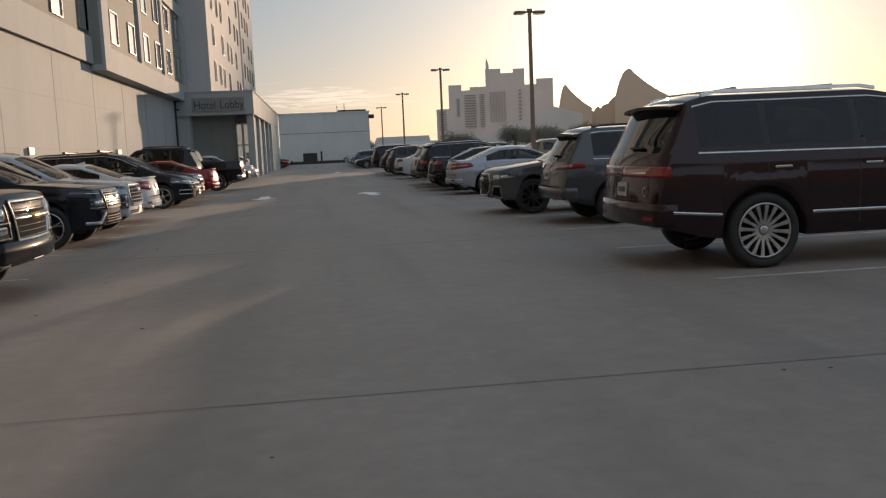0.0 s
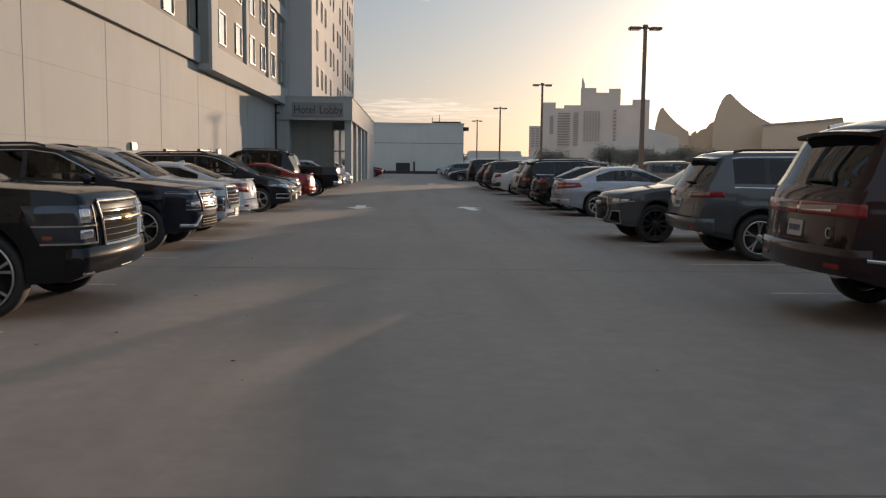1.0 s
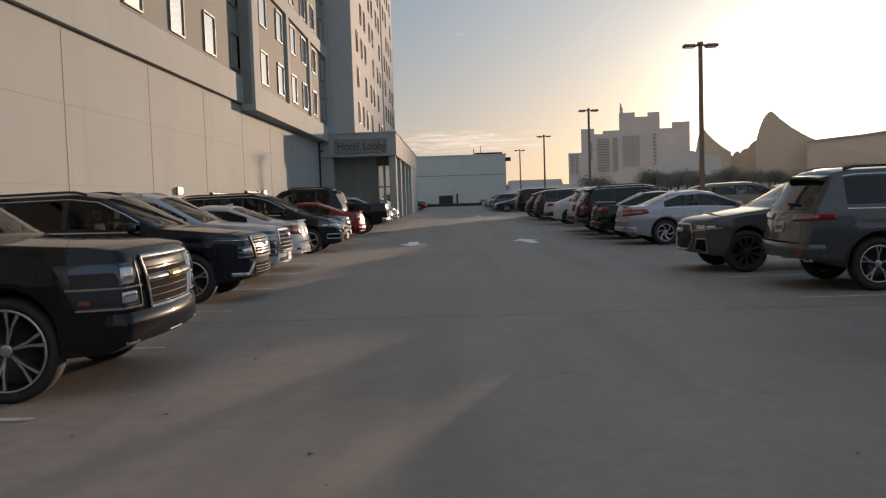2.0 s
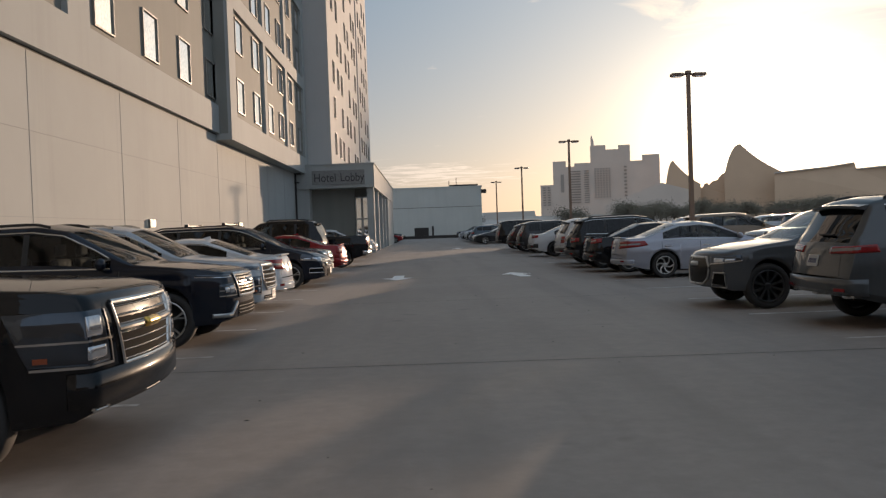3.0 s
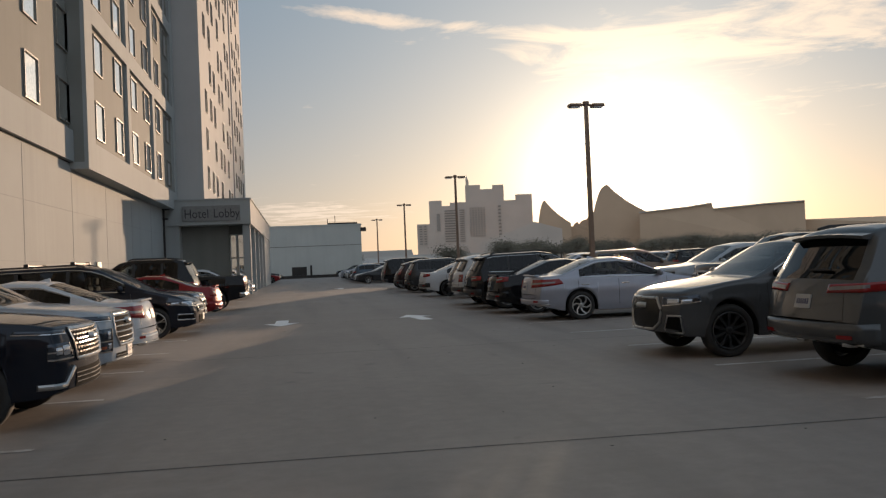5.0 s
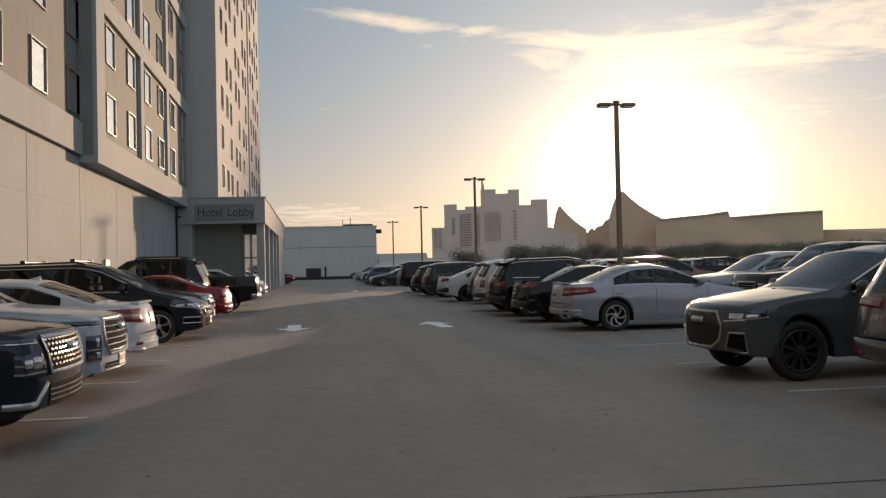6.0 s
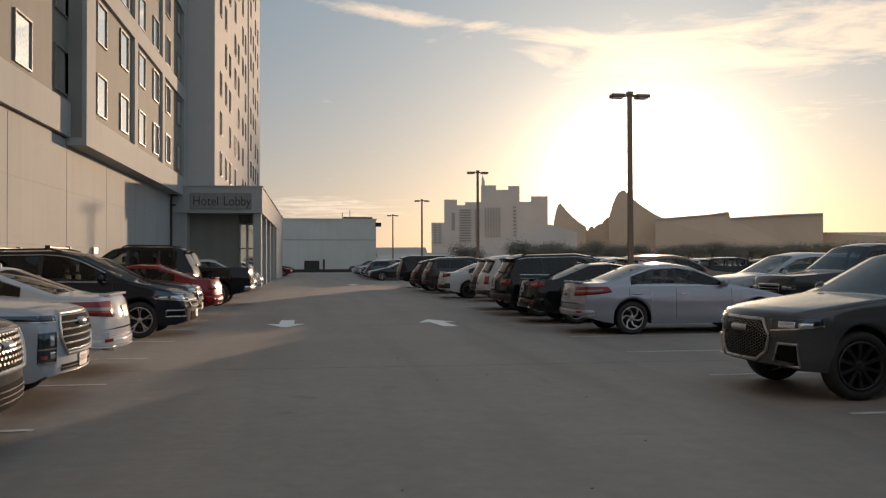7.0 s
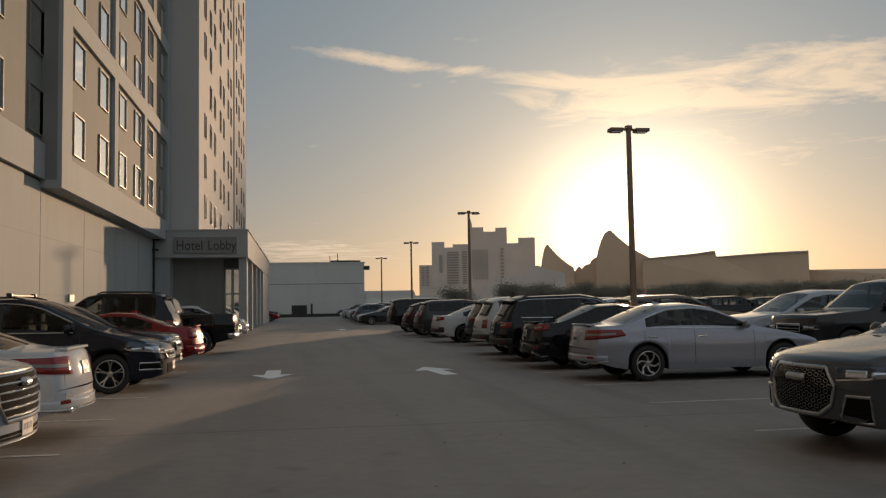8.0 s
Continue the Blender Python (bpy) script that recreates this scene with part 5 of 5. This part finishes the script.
def tree(x, y, h, seed, palm=False):
    """A small tree: tapered trunk, limbs and a crown of loose leaf sprays."""
    rng = random.Random(seed)
    t = tagged(new("tree"), "tree along the deck's far edge, leaf colour browned and lightened for haze" if not palm else "slim palm tree beyond the deck", "tree", "trees beyond the deck")
    t.location = (x, y, 0)
    verts, faces = [], []

    def limb(a, b, r0, r1):
        o = len(verts)
        d = (b - a).normalized()
        u = d.orthogonal().normalized()
        w = d.cross(u)
        for c, r in ((a, r0), (b, r1)):
            for k in range(6):
                an = k * math.pi / 3
                verts.append(c + (u * math.cos(an) + w * math.sin(an)) * r)
        for k in range(6):
            faces.append((o + k, o + (k + 1) % 6, o + 6 + (k + 1) % 6, o + 6 + k))

    fork = Vector((rng.uniform(-0.2, 0.2), rng.uniform(-0.2, 0.2), h * (0.42 if not palm else 0.86)))
    limb(Vector((0, 0, 0)), fork, 0.05 * h * (0.6 if palm else 1), 0.03 * h * (0.6 if palm else 1))
    tips = []
    for k in range(0 if palm else 6):
        a = rng.uniform(0, 6.28)
        tip = fork + Vector((math.cos(a) * h * rng.uniform(0.1, 0.34), math.sin(a) * h * rng.uniform(0.1, 0.34), h * rng.uniform(0.12, 0.42)))
        limb(fork, tip, 0.022 * h, 0.006 * h)
        tips.append(tip)
    part("trunk", mesh_of("trunk", verts, faces, BARK), None, t)
    verts, faces = [], []
    if palm:
        for k in range(16):
            a = k * 0.41 + rng.uniform(-0.2, 0.2)
            rise = rng.uniform(-0.1, 0.6)
            last = None
            for q in range(6):
                u = q / 5
                r = u * h * 0.26
                z = fork.z + h * (rise * 0.25 * u - 0.22 * u * u)
                c = Vector((fork.x + math.cos(a) * r, fork.y + math.sin(a) * r, z))
                w = Vector((-math.sin(a), math.cos(a), -0.4)) * h * 0.035 * (1 - 0.7 * u)
                o = len(verts)
                verts += [c + w, c - w]
                if q:
                    faces.append((o - 2, o - 1, o + 1, o))
    else:
        for k in range(1700):
            c = rng.choice(tips) + Vector((rng.gauss(0, 0.16 * h), rng.gauss(0, 0.16 * h), rng.gauss(-0.04 * h, 0.10 * h)))
            s = h * rng.uniform(0.014, 0.036)
            u = Vector((rng.gauss(0, 1), rng.gauss(0, 1), rng.gauss(0, 1))).normalized()
            w = u.orthogonal().normalized()
            o = len(verts)
            verts += [c - u * s, c + w * s * 0.6, c + u * s, c - w * s * 0.6]
            faces.append((o, o + 1, o + 2, o + 3))
    part("crown", mesh_of("crown", verts, faces, LEAF), None, t)


rng = random.Random(5)
for k in range(64):
    az = 13.2 + k * 0.46 + rng.uniform(-0.2, 0.2)
    d = rng.uniform(150, 215)
    el = (1.35 if 13.5 < az < 19 else 1.2) + rng.uniform(-0.25, 0.12)
    p = polar(az, el, d)
    tree(p.x, p.y, max(3.5, p.z), k)
for az, d, el in ((3.3, 190, 1.1), (9.9, 150, 1.25), (10.6, 160, 1.1), (3.9, 190, 0.85)):
    p = polar(az, el, d)
    tree(p.x, p.y, p.z, int(az * 10), palm=az < 3.5)

# ---------------------------------------------------------------- parked vehicles, left-hand bays
def out_left(nose_x, y, L):
    return pose(nose_x - L / 2, y, 0)


def tail_left(tail_x, y, L):
    return pose(tail_x - L / 2, y, 0, 0, 0, 180)


def out_right(nose_x, y, L):
    return pose(nose_x + L / 2, y, 0, 0, 0, 180)


def tail_right(tail_x, y, L):
    return pose(tail_x + L / 2, y, 0)


TL = {k: v["L"] for k, v in TYPES.items()}
LEFT, RIGHT, BACK = "vehicles along the hotel wall", "vehicles across the aisle", "vehicles in the second rank"
car("full_suv", "black", out_left(-3.12, 10.22, TL["full_suv"]), "glossy black full-size suv with a chrome-barred grille", "suv", wheel="pair", spokes=6, group=LEFT, rails="black",
    front=dict(grille=((0.50, 0.66), (0.60, 1.08)), bars=7, bar_mat=DARK_CHROME, mid_bar=0.90, badge_z=0.90, badge_mat=BADGE_GOLD, lamp_rim=True, lamp=((0.66, 0.70), (1.55, 0.70), (1.95, 1.05), (0.72, 1.05)), bumper=(0.44, 0.66, None), intake=(0.55, 0.34, 0.42), plate_z=0.50, badge=0.12, fog=((0.80, 0.42), (0.95, 0.50)), fog_mat=CHROME))
car("cross_suv", "navy", out_left(-3.64, 16.42, TL["cross_suv"]), "near-black crossover suv with a bright studded grille", "suv", wheel="pair", spokes=5, chrome_windows=True, group=LEFT, rails="black",
    front=dict(grille=((0.52, 0.66), (0.60, 0.97)), bars=0, lattice=7, lamp_rim=True, brow=((0.70, 0.93), (1.75, 0.95), (1.65, 0.985), (0.70, 0.965)), lamp=((0.62, 0.68), (1.10, 0.68), (1.10, 0.84), (0.68, 0.84)), lamp_mat=LAMP_DARK, intake=(0.56, 0.38, 0.56), mesh_lower=True, skid=[(-1.25, 0.42), (-0.80, 0.42), (-0.60, 0.58)], badge=0.08, plate_z=0))
car("cross_suv", "pearl", out_left(-3.78, 19.15, TL["cross_suv"]), "pearl white crossover suv with a wide chrome grille", "suv", wheel="pair", spokes=7, chrome_windows=True, group=LEFT, rails=True,
    front=dict(grille=((0.46, 0.56), (0.60, 0.72), (0.60, 0.88), (0.52, 0.99)), bars=6, lamp_rim=True, brow=((0.66, 0.90), (2.1, 0.93), (2.0, 0.985), (0.66, 0.965)), lamp=((0.72, 0.50), (1.05, 0.50), (1.05, 0.80), (0.70, 0.80)), intake=(0.62, 0.34, 0.46), mesh_lower=True, skid=[(-0.9, 0.34), (0.9, 0.34)], badge=0.08, plate_z=0.48))
car("sedan", "white", tail_left(-3.85, 21.78, TL["sedan"]), "white four-door sedan backed out with red tail lights", "sedan", wheel="swirl", spokes=7, chrome_windows=True, group=LEFT, tint=True,
    rear=dict(lamp=((0.50, 0.78), (2.3, 0.87), (1.9, 0.99), (0.50, 0.99)), bumper_z=(0.40, 0.50), bumper_mat=None, plate_z=0.84, chrome_low=True))
car("minivan", "navy", out_left(-3.72, 28.02, TL["minivan"]), "dark blue minivan with black roof rails", "minivan", wheel="pair", spokes=5, chrome_windows=True, group=LEFT, rails="black",
    front=dict(grille=((0.50, 0.60), (0.62, 0.74)), bars=2, lamp_rim=True, lamp=((0.60, 0.71), (2.5, 0.81), (2.2, 0.95), (0.60, 0.86)), fog=((0.85, 0.42), (1.6, 0.54)), intake=(0.5, 0.32, 0.50)))
car("mid_suv", "charcoal", out_left(-3.95, 30.85, TL["mid_suv"]), "charcoal compact suv with a barred grille", "suv", group=LEFT, front=dict(bars=4))
car("sedan", "red", tail_left(-3.75, 33.55, TL["sedan"]), "deep red sedan with stacked red tail lights", "sedan", group=LEFT, rear=dict(lamp=((0.60, 0.78), (1.10, 0.78), (1.10, 1.0), (0.60, 0.98)), bumper_mat=None))
car("box_suv", "black", tail_left(-4.72, 37.2, TL["box_suv"]) @ Matrix.Diagonal((1, 1.05, 1.16, 1)), "tall black boxy suv parked deep in its bay", "suv", group=LEFT, rails="black", tint=True)
car("pickup", "black", tail_left(-3.35, 40.7, TL["pickup"]), "black pickup truck with its tailgate to the aisle", "pickup", group=LEFT, rear=dict(lamp=((0.78, 0.92), (1.0, 0.92), (1.0, 1.28), (0.78, 1.28)), bumper_mat=CHROME, bumper_z=(0.52, 0.68)))
for kind, col, y, out in (("mid_suv", "blue", 46.6, True), ("sedan", "charcoal", 52.4, True), ("mid_suv", "white", 55.4, True), ("sedan", "silver", 58.4, True)):
    car(kind, col, (out_left if out else tail_left)(-4.0, y, TL[kind]), f"{col} {'sedan' if kind == 'sedan' else 'suv'} near the lobby entrance", "sedan" if kind == "sedan" else "suv", fine=False, group=LEFT)
for kind, col, y in (("sedan", "red", 104.0), ("mid_suv", "charcoal", 108.0), ("sedan", "black", 118.0)):
    car(kind, col, out_left(-3.4, y, TL[kind]), f"{col} {'sedan' if kind == 'sedan' else 'suv'} parked far down the hotel side", "sedan" if kind == "sedan" else "suv", fine=False, group=LEFT)

# ---------------------------------------------------------------- right-hand bays
def sticker(sh, root, paint_):
    p = sh.at_end(-0.62, 0.86, -1, 0.012)
    me = text_mesh("letter_sticker", "C", 0.15, PLATE, 0.002)
    ob = part("letter_sticker", me, None, root, "white letter C")
    ob.matrix_local = pose(p.x, p.y, p.z, 90, 0, -90)


car("lux_suv", "maroon", tail_right(3.50, 9.74, TL["lux_suv"]), "very dark red luxury suv with bright multi-spoke wheels", "suv", wheel="thin", spokes=16, chrome_windows=True, group=RIGHT, rails=True, lower_chrome=True,
    rear=dict(lamp=((0.0, 1.02), (1.15, 1.02), (1.15, 1.14), (0.0, 1.14)), bumper_z=(0.50, 0.74), bumper_mat=None, plate_z=0.88, bar=(0.62, 1.08, 0.02, CHROME)), extras=[sticker])
car("box_suv", "slate", tail_right(4.12, 15.5, TL["box_suv"]), "grey blue suv with wide red tail lights and silver skid plate", "suv", wheel="pair", spokes=5, chrome_windows=True, group=RIGHT, rails="black", cladding=True,
    rear=dict(lamp=((0.42, 0.98), (1.55, 1.0), (1.45, 1.10), (0.42, 1.07)), bumper_z=(0.44, 0.66), bumper_mat=None, plate_z=0.88, skid=True))
car("mid_suv", "grey", out_right(3.55, 18.66, TL["mid_suv"]), "metallic grey suv with an octagonal honeycomb grille", "suv", wheel="dark", spokes=10, chrome_windows=True, group=RIGHT, rails="black",
    front=dict(grille=((0.34, 0.40), (0.50, 0.50), (0.55, 0.68), (0.42, 0.85)), bars=0, lattice=9, open_cells=True, bar_mat=DARK_CHROME, surround=ALLOY, lamp=((0.58, 0.74), (1.55, 0.80), (1.50, 0.89), (0.54, 0.86)), lamp_mat=LAMP_DARK, drl=True, fog=((0.66, 0.36), (1.05, 0.60)), fog_mat=ALLOY, intake=(0.52, 0.33, 0.40), plate_z=0, badge=0.13))
car("sedan", "silver", tail_right(3.98, 27.02, TL["sedan"]), "silver four-door sedan with swirl alloy wheels", "sedan", wheel="swirl", spokes=6, chrome_windows=True, group=RIGHT, tint=False,
    rear=dict(chrome_low=True, lamp=((0.46, 0.78), (2.3, 0.87), (1.9, 0.98), (0.46, 0.98)), bumper_z=(0.38, 0.50), bumper_mat=None, plate_z=0.80))
car("sedan", "black", tail_right(3.80, 30.2, TL["sedan"]), "black sedan with a boot-lid spoiler", "sedan", group=RIGHT, rear=dict(bumper_mat=None))
car("cross_suv", "black", tail_right(3.70, 33.1, TL["cross_suv"]), "black crossover suv with round-ended red tail lights", "suv", chrome_windows=True, group=RIGHT, rails="black")
car("cross_suv", "white", tail_right(3.82, 36.0, TL["cross_suv"]), "white suv with red tail lights", "suv", group=RIGHT, rear=dict(lamp=((0.66, 0.80), (1.05, 0.80), (1.05, 1.05), (0.66, 1.05))))
car("cross_suv", "charcoal", tail_right(4.65, 41.5, TL["cross_suv"]), "charcoal suv pulled deep into its bay", "suv", fine=False, group=RIGHT)
car("sedan", "white", tail_right(3.86, 44.7, TL["sedan"]), "white compact sedan with dark wheels", "sedan", wheel="dark", group=RIGHT)
for kind, col, tx, y in (("cross_suv", "charcoal", 3.9, 50.3), ("mid_suv", "maroon", 3.7, 53.4), ("full_suv", "black", 3.55, 59.2)):
    car(kind, col, tail_right(tx, y, TL[kind]), f"dark {col} suv with red tail lights", "suv", group=RIGHT, rear=dict(lamp=((0.66, 0.92), (1.05, 0.92), (1.05, 1.2), (0.66, 1.2))))
for kind, col, y, out in (("sedan", "charcoal", 79.0, True), ("sedan", "white", 82.0, True), ("mid_suv", "blue", 85.0, False), ("sedan", "silver", 88.0, True), ("cross_suv", "charcoal", 91.0, True), ("sedan", "white", 94.0, True), ("mid_suv", "white", 97.0, True), ("sedan", "black", 100.0, True), ("cross_suv", "silver", 106.0, True), ("sedan", "white", 112.0, True), ("mid_suv", "black", 118.0, True)):
    car(kind, col, (out_right if out else tail_right)(3.3, y, TL[kind]), f"{col} {'sedan' if kind == 'sedan' else 'suv'} far along the aisle", "sedan" if kind == "sedan" else "suv", fine=False, group=RIGHT)

# second rank, nose to nose with the first
for kind, col, x, y, out in (("cross_suv", "pearl", 9.5, 31.9, True), ("pickup", "charcoal", 9.5, 28.7, True), ("cross_suv", "tan", 10.0, 40.6, False), ("mid_suv", "silver", 9.6, 46.4, True), ("sedan", "white", 9.6, 52.0, True), ("cross_suv", "grey", 9.6, 55.0, False), ("mid_suv", "white", 9.6, 60.8, True), ("sedan", "silver", 9.6, 69.6, True), ("cross_suv", "black", 9.5, 75.6, True), ("mid_suv", "pearl", 9.5, 84.0, True), ("sedan", "grey", 9.5, 95.0, True), ("sedan", "navy", 9.7, 22.9, True), ("mid_suv", "silver", 9.7, 14.3, False), ("sedan", "grey", 9.7, 8.4, True)):
    car(kind, col, (out_right if out else tail_right)(lane_x(x, y) + 0.4, y, TL[kind]), f"{col} {'sedan' if kind == 'sedan' else 'pickup' if kind == 'pickup' else 'suv'} in the second rank of bays", "sedan" if kind == "sedan" else "suv", fine=False, group=BACK, tint=False)
for kind, col, x, y in (("cross_suv", "silver", 22.5, 40.0), ("mid_suv", "tan", 22.5, 46.5), ("sedan", "white", 22.5, 52.5), ("cross_suv", "black", 22.5, 60.0), ("mid_suv", "pearl", 22.5, 66.0), ("sedan", "grey", 22.5, 74.0), ("full_suv", "white", 22.5, 82.0), ("cross_suv", "silver", 30.0, 60.0), ("mid_suv", "black", 30.0, 68.0), ("cross_suv", "white", 30.0, 80.0), ("sedan", "silver", 30.0, 95.0)):
    car(kind, col, tail_right(x, y, TL[kind]), f"{col} {'sedan' if kind == 'sedan' else 'suv'} in a farther rank of bays", "sedan" if kind == "sedan" else "suv", fine=False, group="vehicles in the far ranks", tint=False)
